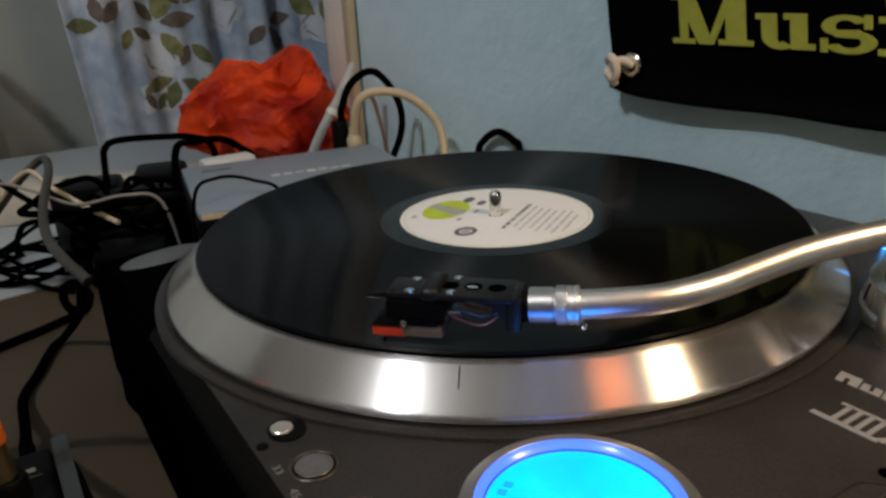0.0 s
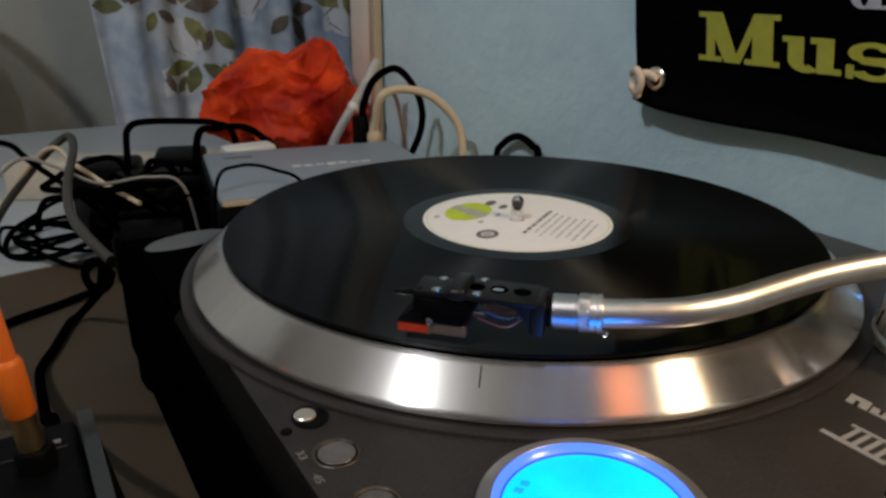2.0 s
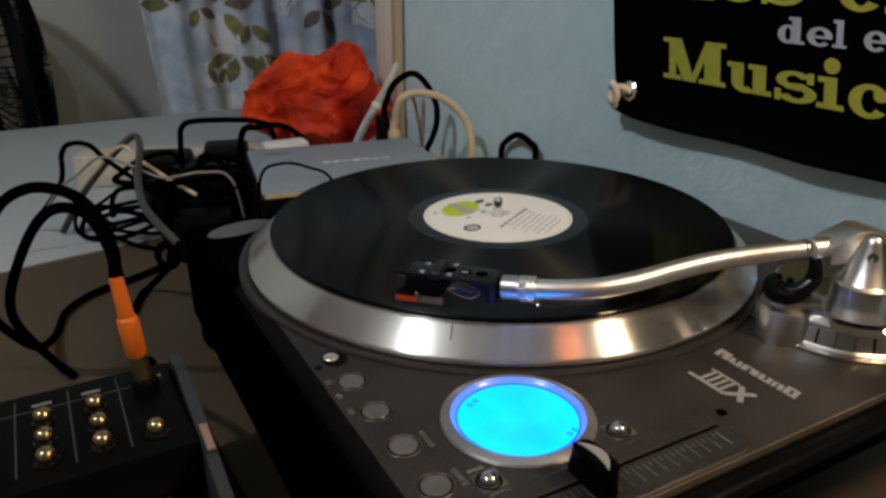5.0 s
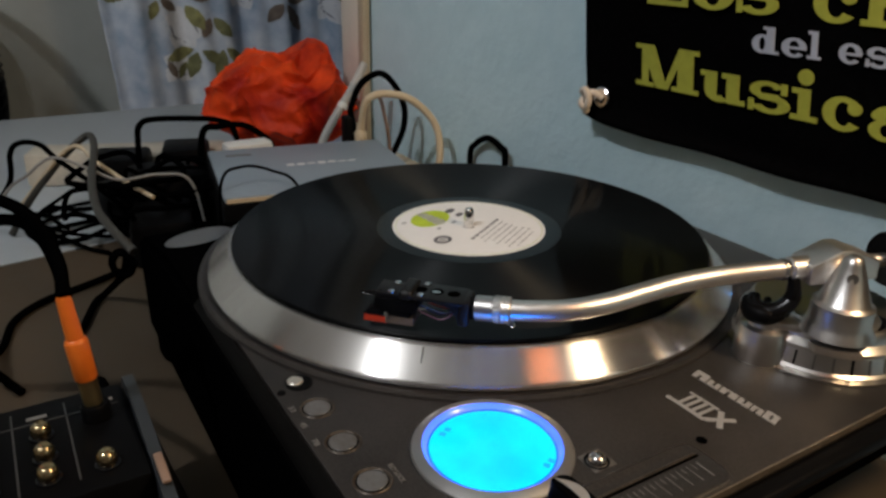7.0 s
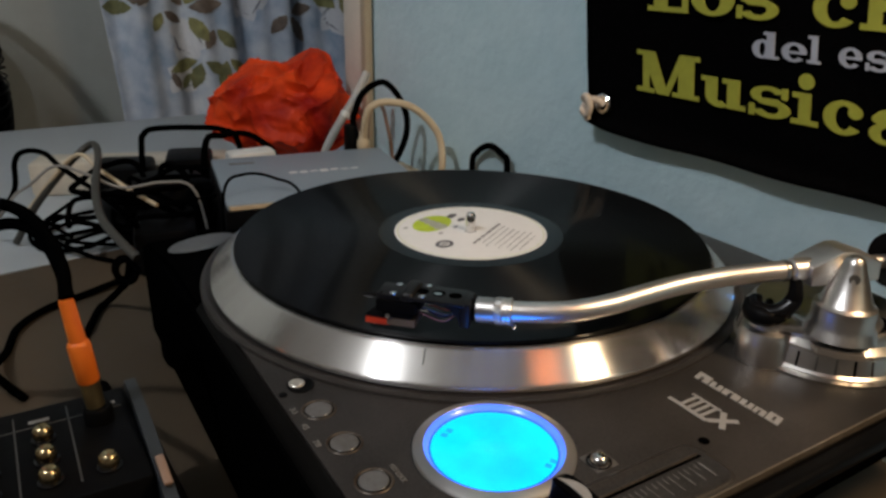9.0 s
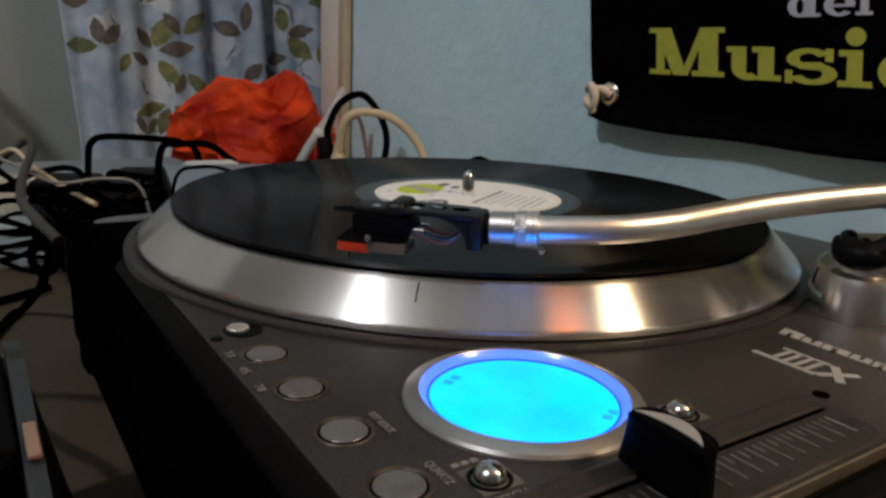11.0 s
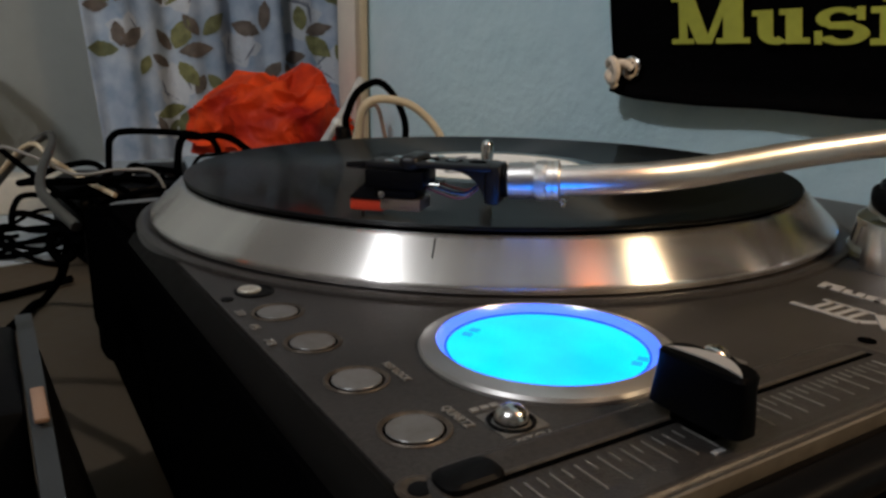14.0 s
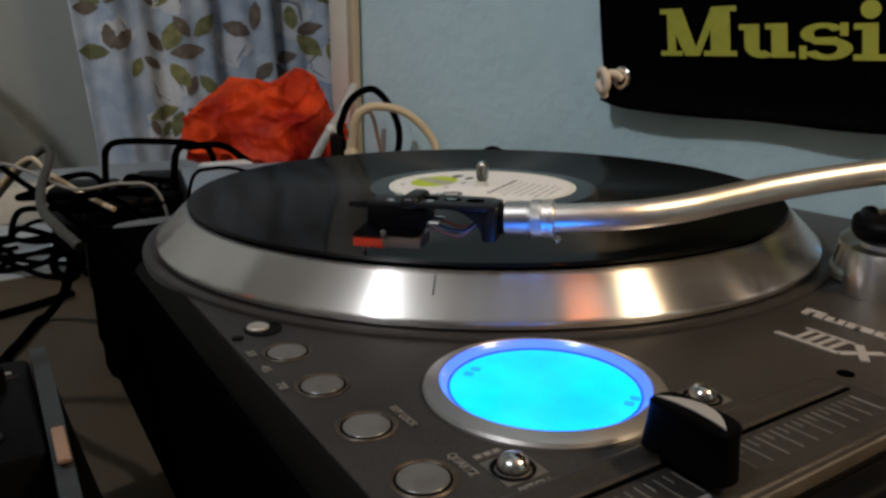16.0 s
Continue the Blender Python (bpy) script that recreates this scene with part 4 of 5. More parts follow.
add_box(bm, (0.0215, -0.0072, -0.0062), (0.0360, 0.0072, -0.0028), 0.0008, C)
part("cartridge", bm, BLACK_PLASTIC, arm, "black phono cartridge with red stylus guard")
bm = bmesh.new()
add_box(bm, (0.0200, -0.0066, -0.0104), (0.0340, 0.0066, -0.0062), 0.0006, C)
part("cartridge_body", bm, GOLDEN_BODY, arm, "brown metal lower cartridge body")
bm = box((0.0330, -0.0060, -0.0112), (0.0450, 0.0060, -0.0072), 0.0006, C)
part("stylus_guard", bm, RED_STYLUS, arm, "bright red stylus guard")
bm = bmesh.new()
prof = [(0.0325, -0.0070), (0.0452, -0.0070), (0.0340, 0.0034), (0.0325, 0.0034)]
vs = [[bm.verts.new(C @ Vector((x, y, z))) for x, z in prof] for y in (-0.0066, 0.0066)]
bm.faces.new(vs[0])
bm.faces.new(vs[1][::-1])
for k in range(4):
    bm.faces.new((vs[0][k], vs[0][(k + 1) % 4], vs[1][(k + 1) % 4], vs[1][k]))
part("stylus_holder", bm, BLACK_GLOSS, arm, "sloping black stylus holder", smooth=False)
part("stylus_pin", tube([C @ Vector((0.0425, 0, -0.0105)), C @ Vector((0.0425, 0, -0.0148))], 0.0005, 8, 1), DARK_METAL, arm)
part("cartridge_clip", lathe([(0.0012, 0), (0.0012, 0.0016), (0, 0.0022)], (0, 0, 0), 12, C @ Matrix.Translation((0.0330, 0.0064, -0.0050)) @ Matrix.Rotation(radians(-90), 4, "X")), CHROME, arm)
for y, z, mt in ((-0.0040, -0.0010, RED_STYLUS), (-0.0015, -0.0022, WHITE_PLASTIC), (0.0018, -0.0010, material("blue_wire", (0.03, 0.04, 0.16), 0.4)), (0.0042, -0.0022, material("dark_red_wire", (0.16, 0.03, 0.06), 0.4))):
    part("lead_wire", tube([C @ Vector((0.0192, y, z)), H @ Vector((0.0140, y * 1.2, z - 0.0040)), H @ Vector((0.0080, y * 0.8, z - 0.0006)), H @ Vector((0.0046, y * 0.6, 0.0004))], 0.00036, 6), mt, arm)
for y in (-0.004, 0.0042):
    part("terminal_pin", tube([C @ Vector((0.0196, y, -0.0012)), C @ Vector((0.0140, y, -0.0012))], 0.0007, 8, 1), CHROME, arm)

# ---- the mixer in front of the deck ----
MZ = -0.028
mixer = thing("mixer", (0.15, -0.42, TABLE), "small black audio mixer with gold sockets, beside the turntable", "mixer")
part("rear_block", box((0.004, -0.62, TABLE + 0.006), (0.088, -0.2215, MZ), 0.003), BLACK_PLASTIC, mixer, "raised black socket panel")
part("front_panel", box((0.0885, -0.62, TABLE + 0.006), (0.30, -0.2215, -0.062), 0.003), material("grey_mixer_panel", (0.07, 0.07, 0.066), 0.5), mixer, "low grey control panel")
# side cheek with a curved outline
bm = bmesh.new()
prof = [(0.000, TABLE + 0.001), (-0.003, -0.06), (-0.001, -0.034), (0.006, -0.0245), (0.025, -0.0225), (0.055, -0.0240), (0.095, -0.0300), (0.14, -0.0400), (0.20, -0.052), (0.31, -0.060), (0.31, TABLE + 0.001)]
vs = [[bm.verts.new((x, y, z)) for x, z in prof] for y in (-0.2210, -0.2155)]
bm.faces.new(vs[0])
bm.faces.new(vs[1][::-1])
for k in range(len(prof)):
    j = (k + 1) % len(prof)
    bm.faces.new((vs[0][k], vs[0][j], vs[1][j], vs[1][k]))
cheek = part("side_cheek", bm, material("blue_grey_plastic", (0.027, 0.032, 0.036), 0.45), mixer, "blue-grey curved side cheek")
bm = bmesh.new()
lip = [[bm.verts.new((x, y, z)) for y, z in ((-0.2153, TABLE + 0.001), (-0.2153, -0.036 - 0.09 * x), (-0.2153 + g * 0.5, -0.041 - 0.09 * x), (-0.2153 + g, -0.056 - 0.06 * x), (-0.2153 + g, TABLE + 0.001))] for x, g in ((0.006, 0.003), (0.05, 0.007), (0.10, 0.010), (0.20, 0.012), (0.31, 0.012))]
bm.faces.new(lip[0])
bm.faces.new(lip[-1][::-1])
for a, b in zip(lip, lip[1:]):
    for k in range(5):
        bm.faces.new((a[k], b[k], b[(k + 1) % 5], a[(k + 1) % 5]))
bmesh.ops.recalc_face_normals(bm, faces=bm.faces)
part("cheek_lip", bm, BLACK_PLASTIC, cheek, "black lower lip of the cheek")
part("cheek_inlay", box((0.078, -0.2200, -0.0285), (0.098, -0.2160, -0.0265), 0.0008, Matrix.Translation((0.0875, 0, -0.0275)) @ Matrix.Rotation(radians(5), 4, "Y") @ Matrix.Translation((-0.0875, 0, 0.0278))), material("tan_pink_plastic", (0.26, 0.165, 0.115), 0.5), cheek, "tan inlay on the cheek")


def jack(x, y, z=MZ):
    j = part("rca_socket", lathe([(0.0054, z), (0.0054, z + 0.0010), (0.0045, z + 0.0014), (0, z + 0.0014)], (x, y, 0), 24), BLACK_GLOSS, mixer)
    part("socket_barrel", lathe([(0.0040, z + 0.0014), (0.0045, z + 0.0024), (0.0045, z + 0.0046), (0.0038, z + 0.0066), (0.0026, z + 0.0075), (0.0015, z + 0.0072), (0, z + 0.0062)], (x, y, 0), 24), TARNISHED, j, "dull gold-plated barrel")


part("plug_socket", lathe([(0.0068, MZ), (0.0068, MZ + 0.0070), (0.0060, MZ + 0.0084), (0, MZ + 0.0084)], (0.0325, -0.2368, 0), 28), BLACK_PLASTIC, mixer, "black socket under the orange plug")
for n, y in enumerate((-0.2380, -0.2615, -0.2850, -0.3105, -0.3360, -0.3615)):
    for x in (0.0715, 0.0550, 0.0367) if n else (0.0730,):
        jack(x, y)
for y in (-0.2498, -0.2733, -0.2975, -0.3233, -0.3488):
    part("panel_line", box((0.012, y - 0.0004, MZ), (0.078, y + 0.0004, MZ + 0.0004), 0), PANEL_LINE, mixer)
part("panel_line", box((0.0235, -0.40, MZ), (0.0243, -0.226, MZ + 0.0003), 0), PANEL_LINE, mixer)
for y in (-0.232, -0.262, -0.285, -0.312):
    part("print_bar", box((0.0180, y - 0.005, MZ), (0.0205, y + 0.004, MZ + 0.0004), 0), PRINT_DIM, mixer)
for x, y, mt in ((0.0945, -0.2405, PALE_CAP), (0.0945, -0.2545, PALE_CAP), (0.1050, -0.2395, RED_STYLUS)):
    part("knob", lathe([(0.0048, -0.062), (0.0046, -0.0545), (0.0038, -0.0525), (0, -0.0518)], (x, y, 0), 24), mt, mixer, "small rounded knob")

# ---- patch cable with the orange plug ----
patch = thing("patch_cable", (0.032, -0.238, MZ), "black twin cable with an orange plug in the mixer", "cable")
P0, P1 = Vector((0.0320, -0.2373, MZ + 0.0085)), Vector((0.0290, -0.2415, 0.0375))
part("plug_tip", lathe([(0, 0.0), (0.0044, 0.0), (0.0044, 0.0132), (0, 0.0132)], (0, 0, 0), 28, along(P0, P1)), BRASS_DULL, patch, "dull brass plug shell")
part("plug_grip", lathe([(0.0047, 0.0134), (0.0052, 0.0142), (0.0053, 0.0330), (0.0047, 0.0348), (0.0039, 0.0354), (0.0034, 0.0555), (0.0030, 0.0570), (0, 0.0570)], (0, 0, 0), 28, along(P0, P1)), ORANGE, patch, "orange plug grip")
part("cable_run", tube([P1, (0.019, -0.240, 0.048), (0.008, -0.243, 0.060), (-0.005, -0.249, 0.068), (-0.027, -0.258, 0.069), (-0.049, -0.272, 0.066), (-0.071, -0.287, 0.054), (-0.093, -0.300, 0.032), (-0.115, -0.313, 0.000), (-0.130, -0.314, -0.030), (-0.143, -0.307, -0.055), (-0.160, -0.292, -0.082), (-0.215, -0.280, -0.1015), (-0.256, -0.270, -0.1015), (-0.284, -0.247, -0.1015), (-0.301, -0.212, -0.1015), (-0.316, -0.178, -0.100)], 0.0031, 12), BLACK_SOFT, patch)
part("cable_run", tube([P1 + Vector((0.001, 0.001, 0)), (0.013, -0.241, 0.047), (-0.006, -0.246, 0.058), (-0.033, -0.256, 0.057), (-0.061, -0.268, 0.046), (-0.089, -0.282, 0.020), (-0.113, -0.297, -0.019), (-0.136, -0.299, -0.050), (-0.150, -0.289, -0.080), (-0.160, -0.280, -0.1015), (-0.140, -0.272, -0.1015)], 0.0031, 12), BLACK_SOFT, patch)


def cable(points, radius, mat, label, segs=9):
    return solo("cable", tube(points, radius, segs), mat, points[0], label, "cable")


# ---- cables and devices on the table ----
cable([(-0.215, -0.189, -0.060), (-0.243, -0.190, -0.078), (-0.270, -0.200, -0.1000), (-0.262, -0.208, -0.1015), (-0.225, -0.221, -0.1015), (-0.192, -0.232, -0.1005), (-0.120, -0.233, -0.086), (-0.050, -0.232, -0.056), (-0.010, -0.230, -0.034), (0.008, -0.230, -0.031)], 0.0030, BLACK_SOFT, "black cable run over the shaded tabletop into the mixer")
cable([(-0.47, -0.26, -0.101), (-0.455, -0.236, -0.060), (-0.440, -0.200, -0.016), (-0.435, -0.177, 0.003), (-0.405, -0.175, -0.001), (-0.330, -0.189, -0.014), (-0.270, -0.194, -0.021), (-0.220, -0.190, -0.024), (-0.186, -0.181, -0.032)], 0.0035, GREY_CABLE, "stiff grey cable bent up over the tangle", 12)
cable([(-0.47, -0.250, -0.075), (-0.427, -0.196, -0.006), (-0.400, -0.176, -0.016), (-0.368, -0.156, -0.030), (-0.334, -0.138, -0.039)], 0.0021, CREAM, "thin cream cable in the tangle")
cable([(-0.50, -0.29, -0.1), (-0.440, -0.254, -0.040), (-0.420, -0.247, -0.003), (-0.420, -0.237, 0.006), (-0.416, -0.221, 0.003), (-0.408, -0.208, -0.012), (-0.395, -0.170, -0.050), (-0.38, -0.14, -0.09)], 0.0026, BLACK_SOFT, "thin black cable arched over the tangle")
cable([(-0.43, -0.30, -0.1), (-0.400, -0.258, -0.036), (-0.387, -0.238, -0.018), (-0.373, -0.216, 0.000), (-0.360, -0.193, -0.007), (-0.350, -0.164, -0.022), (-0.340, -0.128, -0.019), (-0.330, -0.102, -0.029), (-0.33, -0.09, -0.10)], 0.0014, PALE_CABLE, "thin white cable in the tangle")
cable([(-0.525, -0.120, -0.101), (-0.517, -0.117, -0.028), (-0.514, -0.113, -0.009), (-0.510, -0.098, -0.003), (-0.506, -0.050, -0.006), (-0.502, -0.026, -0.010), (-0.498, -0.010, -0.024), (-0.495, 0.0, -0.100)], 0.0034, BLACK_SOFT, "thick black mains cable standing in a square loop", 12)
random.seed(11)
for i in range(14):
    cx, cy = -0.390 + random.uniform(-0.035, 0.035), -0.122 + random.uniform(-0.04, 0.04)
    rx, ry, z0 = random.uniform(0.040, 0.070), random.uniform(0.035, 0.065), -0.1015 + 0.0052 * i
    a0, span = random.uniform(0, 6.28), random.uniform(4.5, 6.0)
    pts = [(cx + rx * math.cos(a0 + span * k / 9), cy + ry * math.sin(a0 + span * k / 9), max(-0.1018, z0 + random.uniform(-0.008, 0.008))) for k in range(10)]
    pts = [(cx + 0.01, cy + 0.02, -0.1018)] + pts + [(cx - 0.01, cy + 0.03, -0.1018)]
    cable(pts, (0.0026, 0.0030, 0.0022)[i % 3], BLACK_SOFT, "black cable coiled in a tangle on the table")
for i in range(5):
    cx, cy = -0.445 + random.uniform(-0.05, 0.05), -0.145 + random.uniform(-0.05, 0.04)
    rx, ry = random.uniform(0.04, 0.075), random.uniform(0.05, 0.085)
    a0, span, z0 = random.uniform(0, 6.28), random.uniform(5.0, 6.6), -0.1018 + 0.0022 * i
    pts = [(cx + rx * math.cos(a0 + span * k / 11), cy + ry * math.sin(a0 + span * k / 11) * (1 + 0.1 * math.sin(k)), max(-0.1022, z0 + 0.010 * math.sin(1.3 * k + i))) for k in range(12)]
    pts = [(pts[0][0] - 0.015, pts[0][1] + 0.02, -0.1022)] + pts + [(pts[-1][0] + 0.02, pts[-1][1] + 0.015, -0.1022)]
    cable(pts, (0.0021, 0.0027, 0.0024)[i % 3], BLACK_SOFT, "black cable looped loosely over the tangle")
# small coil hanging at the deck's corner
coil = []
for k in range(33):
    a = 2 * math.pi * k / 15
    coil.append((-0.194 - 0.0003 * k + 0.003 * math.cos(a), -0.189 + 0.007 * math.cos(a), -0.045 + 0.010 * math.sin(a)))
cable([(-0.185, -0.182, -0.040)] + coil + [(-0.215, -0.188, -0.062), (-0.243, -0.189, -0.078)], 0.0026, BLACK_SOFT, "black cable coiled up beside the deck's back corner")
# black power adapters among the cables
for x0, y0, x1, y1, z1, a in ((-0.490, -0.135, -0.412, -0.066, -0.045, 6), (-0.395, -0.158, -0.315, -0.100, -0.060, -12), (-0.480, -0.170, -0.420, -0.115, -0.055, 20), (-0.296, -0.140, -0.236, -0.100, -0.066, 8), (-0.600, -0.165, -0.535, -0.100, -0.052, -20), (-0.585, -0.085, -0.520, -0.030, -0.046, -16)):
    c = Vector(((x0 + x1) / 2, (y0 + y1) / 2, 0))
    m = Matrix.Translation(c) @ Matrix.Rotation(radians(a), 4, "Z") @ Matrix.Translation(-c)
    solo("power_adapter", box((x0, y0, TABLE), (x1, y1, z1), 0.006, m), BLACK_PLASTIC, (c.x, c.y, TABLE), "black power adapter lying among the cables", "adapter")
solo("power_strip", box((-0.120, -0.026, TABLE), (0.120, 0.026, TABLE + 0.043), 0.005, Matrix.Translation((-0.632, -0.112, 0)) @ Matrix.Rotation(radians(70), 4, "Z")), STRIP_CREAM, (-0.632, -0.112, TABLE), "cream plastic power strip behind the tangle", "power strip")

# grey box with black body
dev = thing("network_box", (-0.32, 0.0, TABLE), "grey-topped black electronic box behind the turntable", "device")
m = Matrix.Translation((-0.304, 0.009, 0)) @ Matrix.Rotation(radians(-10), 4, "Z")
part("body", box((-0.084, -0.094, TABLE), (0.084, 0.094, -0.024), 0.003, m), BLACK_PLASTIC, dev, "black body")
lid = part("lid", box((-0.083, -0.092, -0.0238), (0.081, 0.095, -0.0185), 0.0015, m), BOX_GREY, dev, "grey painted steel lid")
part("lid_edge", box((0.0812, -0.090, -0.0236), (0.0826, 0.094, -0.0200), 0, m), CREAM, dev)
random.seed(3)
for k in range(7):
    y = -0.022 + 0.0105 * k
    part("maker_mark", box((-0.008 + random.uniform(-.002, .002), y, -0.0185), (-0.003 + random.uniform(-.002, .002), y + 0.0075, -0.0182), 0, m), WHITE_PLASTIC, lid)
part("maker_mark", box((-0.060, -0.076, -0.0185), (-0.053, -0.050, -0.0182), 0, m), PRINT_DIM, lid)
for y in (0.005, 0.030):
    part("lid_mark", box((0.045, y, -0.0185), (0.062, y + 0.010, -0.0182), 0, m), PRINT_DIM, lid)
part("indicator", box((0.0838, -0.045, -0.052), (0.0848, -0.041, -0.048), 0, m), LED_RED, dev, "small red lamp")
cable([(-0.26, -0.097, -0.10), (-0.262, -0.092, -0.014), (-0.272, -0.070, -0.002), (-0.262, -0.045, -0.006), (-0.235, -0.028, -0.020), (-0.205, -0.02, -0.100)], 0.0014, BLACK_SOFT, "thin black wire arched over the grey box")
plug = thing("white_plug", (-0.43, -0.02, -0.1), "white mains plug with a black cable behind the box", "plug")
part("plug_body", box((-0.452, -0.040, TABLE), (-0.425, 0.014, -0.022), 0.005), WHITE_PLASTIC, plug)
part("plug_cable", tube([(-0.45, -0.066, -0.100), (-0.450, -0.060, -0.014), (-0.454, -0.039, -0.006), (-0.456, -0.012, -0.007), (-0.456, 0.007, -0.019), (-0.456, 0.022, -0.038), (-0.456, 0.03, -0.1)], 0.0036, 10), BLACK_SOFT, plug)

# upright plugs and loops beside the wall
strip = thing("wall_power_strip", (-0.39, 0.125, TABLE), "cream socket strip against the wall", "power strip")
part("strip_body", box((-0.455, 0.082, TABLE), (-0.325, 0.190, -0.062), 0.005), CREAM, strip)
lead = thing("cream_cable", (-0.39, 0.107, -0.062), "cream mains cable with a plug, looped beside the wall", "cable")
part("cable_run", tube([(-0.386, 0.1045, -0.012), (-0.375, 0.104, 0.019), (-0.367, 0.113, 0.032), (-0.360, 0.132, 0.033), (-0.352, 0.151, 0.027), (-0.345, 0.170, 0.010), (-0.338, 0.179, -0.009), (-0.330, 0.178, -0.035), (-0.33, 0.174, -0.062)], 0.0042, 12), CREAM, lead)
part("plug_body", lathe([(0, -0.0615), (0.0085, -0.0615), (0.0085, -0.028), (0.0066, -0.024), (0.0074, -0.020), (0.0074, -0.014), (0.0050, -0.010), (0.0046, -0.002), (0, -0.002)], (-0.386, 0.1045, 0), 28), CREAM, lead, "cream moulded plug")
cable([(-0.395, 0.120, -0.062), (-0.400, 0.100, 0.000), (-0.404, 0.104, 0.020), (-0.404, 0.116, 0.040), (-0.404, 0.139, 0.049), (-0.404, 0.158, 0.034), (-0.404, 0.171, 0.007), (-0.404, 0.170, -0.019), (-0.404, 0.158, -0.044), (-0.404, 0.145, -0.062)], 0.0037, BLACK_SOFT, "black mains cable in a tall loop beside the wall", 12)
cable([(-0.392, 0.112, -0.0615), (-0.395, 0.116, 0.010), (-0.395, 0.128, 0.026), (-0.395, 0.135, 0.020), (-0.395, 0.140, 0.001), (-0.395, 0.145, -0.024), (-0.395, 0.149, -0.0615)], 0.0022, BROWN_CABLE, "thin brown cable beside the wall")
solo("black_plug", box((-0.412, 0.090, -0.062), (-0.394, 0.103, 0.004), 0.004), BLACK_PLASTIC, (-0.403, 0.096, -0.062), "black plug standing in the socket strip", "plug")
rod = thing("grey_cable_tube", (-0.46, 0.07, TABLE), "slanting light grey cable duct leaning on the wall end", "duct")
part("duct", tube([(-0.458, 0.066, TABLE + 0.004), (-0.462, 0.090, -0.036), (-0.466, 0.131, 0.021), (-0.472, 0.152, 0.050)], 0.0052, 12), material("light_grey_pvc", (0.46, 0.45, 0.42), 0.5), rod)
part("clamp", lathe([(0.0054, -0.004), (0.0072, -0.003), (0.0072, 0.003), (0.0054, 0.004)], (-0.4645, 0.118, 0.002), 20, Matrix.Rotation(radians(-35), 4, "X")), WHITE_PLASTIC, rod)
cable([(-0.312, 0.213, -0.10), (-0.307, 0.2045, -0.035), (-0.297, 0.2045, -0.018), (-0.273, 0.2045, -0.006), (-0.249, 0.2045, -0.011), (-0.239, 0.204, -0.022), (-0.236, 0.200, -0.10)], 0.0036, BLACK_SOFT, "black cable looped behind the platter", 12)

# ---- crumpled red bag ----
bm = bmesh.new()
bmesh.ops.create_icosphere(bm, subdivisions=6, radius=1.0)
for v in bm.verts:
    d = v.co.normalized()
    n = noise.noise(d * 1.3 + Vector((3.1, 0.4, 1.7)))
    bend = d + 0.22 * noise.noise_vector(d * 2.2)
    cell = noise.voronoi(bend * 1.9 + Vector((0.3, 0.7, 0.1)))[0][0]
    fine = noise.voronoi(bend * 4.6)[0][0]
    ridge = (1.0 - min(1.0, 1.7 * abs(noise.noise(Vector((bend.x * 1.9, bend.y * 2.4, bend.z * 0.9)) + Vector((0.4, 2.0, 0.3)))))) ** 2
    fold = (1.0 - min(1.0, 2.2 * abs(noise.noise(bend * 1.9 + Vector((5.0, 1.0, 2.0)))))) ** 3
    crease = (1.0 - min(1.0, 2.6 * abs(noise.noise(bend * 6.5 + Vector((1.0, 7.0, 4.0)))))) ** 2
    r = 0.86 + 0.20 * n + 0.13 * cell + 0.025 * fine + 0.13 * ridge + 0.12 * fold + 0.012 * crease
    up = max(0.0, d.z)
    z = d.z * r * 0.067 - 0.014 + up * (0.016 * math.exp(-((d.y - 0.52) / 0.24) ** 2) - 0.013 * math.exp(-((d.y - 0.05) / 0.20) ** 2) - 0.010 * max(0.0, -d.y - 0.35))
    v.co = Vector((-0.585 + d.x * r * 0.080, 0.086 + d.y * r * 0.094 * (1.0 - 0.22 * min(1.0, max(0.0, -z / 0.09))), max(z, TABLE + 0.0005)))
solo("plastic_bag", bm, BAG, (-0.585, 0.079, TABLE), "crumpled red plastic bag stuffed full, on the white table", "bag")

# ---- curtain ----
cur = thing("curtain", (-1.22, 0.2, FLOOR), "pale blue curtain printed with olive and brown flowers", "curtain")


def curtain_x(y, z):
    return -1.215 + 0.014 * math.sin(y * 46 + 0.8 * math.sin(z * 3)) + 0.007 * math.sin(y * 103 + z * 4)


def curtain_y(u, z):
    return -0.034 - 0.075 * max(0.0, z + 0.1) + u * (0.592 + 0.07 * max(0.0, z + 0.1))


bm = bmesh.new()
NU, NZ = 150, 44
grid = []
for j in range(NZ + 1):
    z = -0.80 + (CEIL - 0.12 + 0.80) * j / NZ
    row = []
    for i in range(NU + 1):
        y = curtain_y(i / NU, z)
        row.append(bm.verts.new((curtain_x(y, z), y, z)))
    grid.append(row)
for j in range(NZ):
    for i in range(NU):
        bm.faces.new((grid[j][i], grid[j][i + 1], grid[j + 1][i + 1], grid[j + 1][i]))
cloth = part("cloth", bm, CURTAIN, cur)
mod = cloth.modifiers.new("thickness", "SOLIDIFY")
mod.thickness = 0.0012
part("curtain_rod", tube([(-1.215, -0.30, CEIL - 0.11), (-1.215, 0.75, CEIL - 0.11)], 0.010, 12, 1), WHITE_PLASTIC, cur)
random.seed(21)


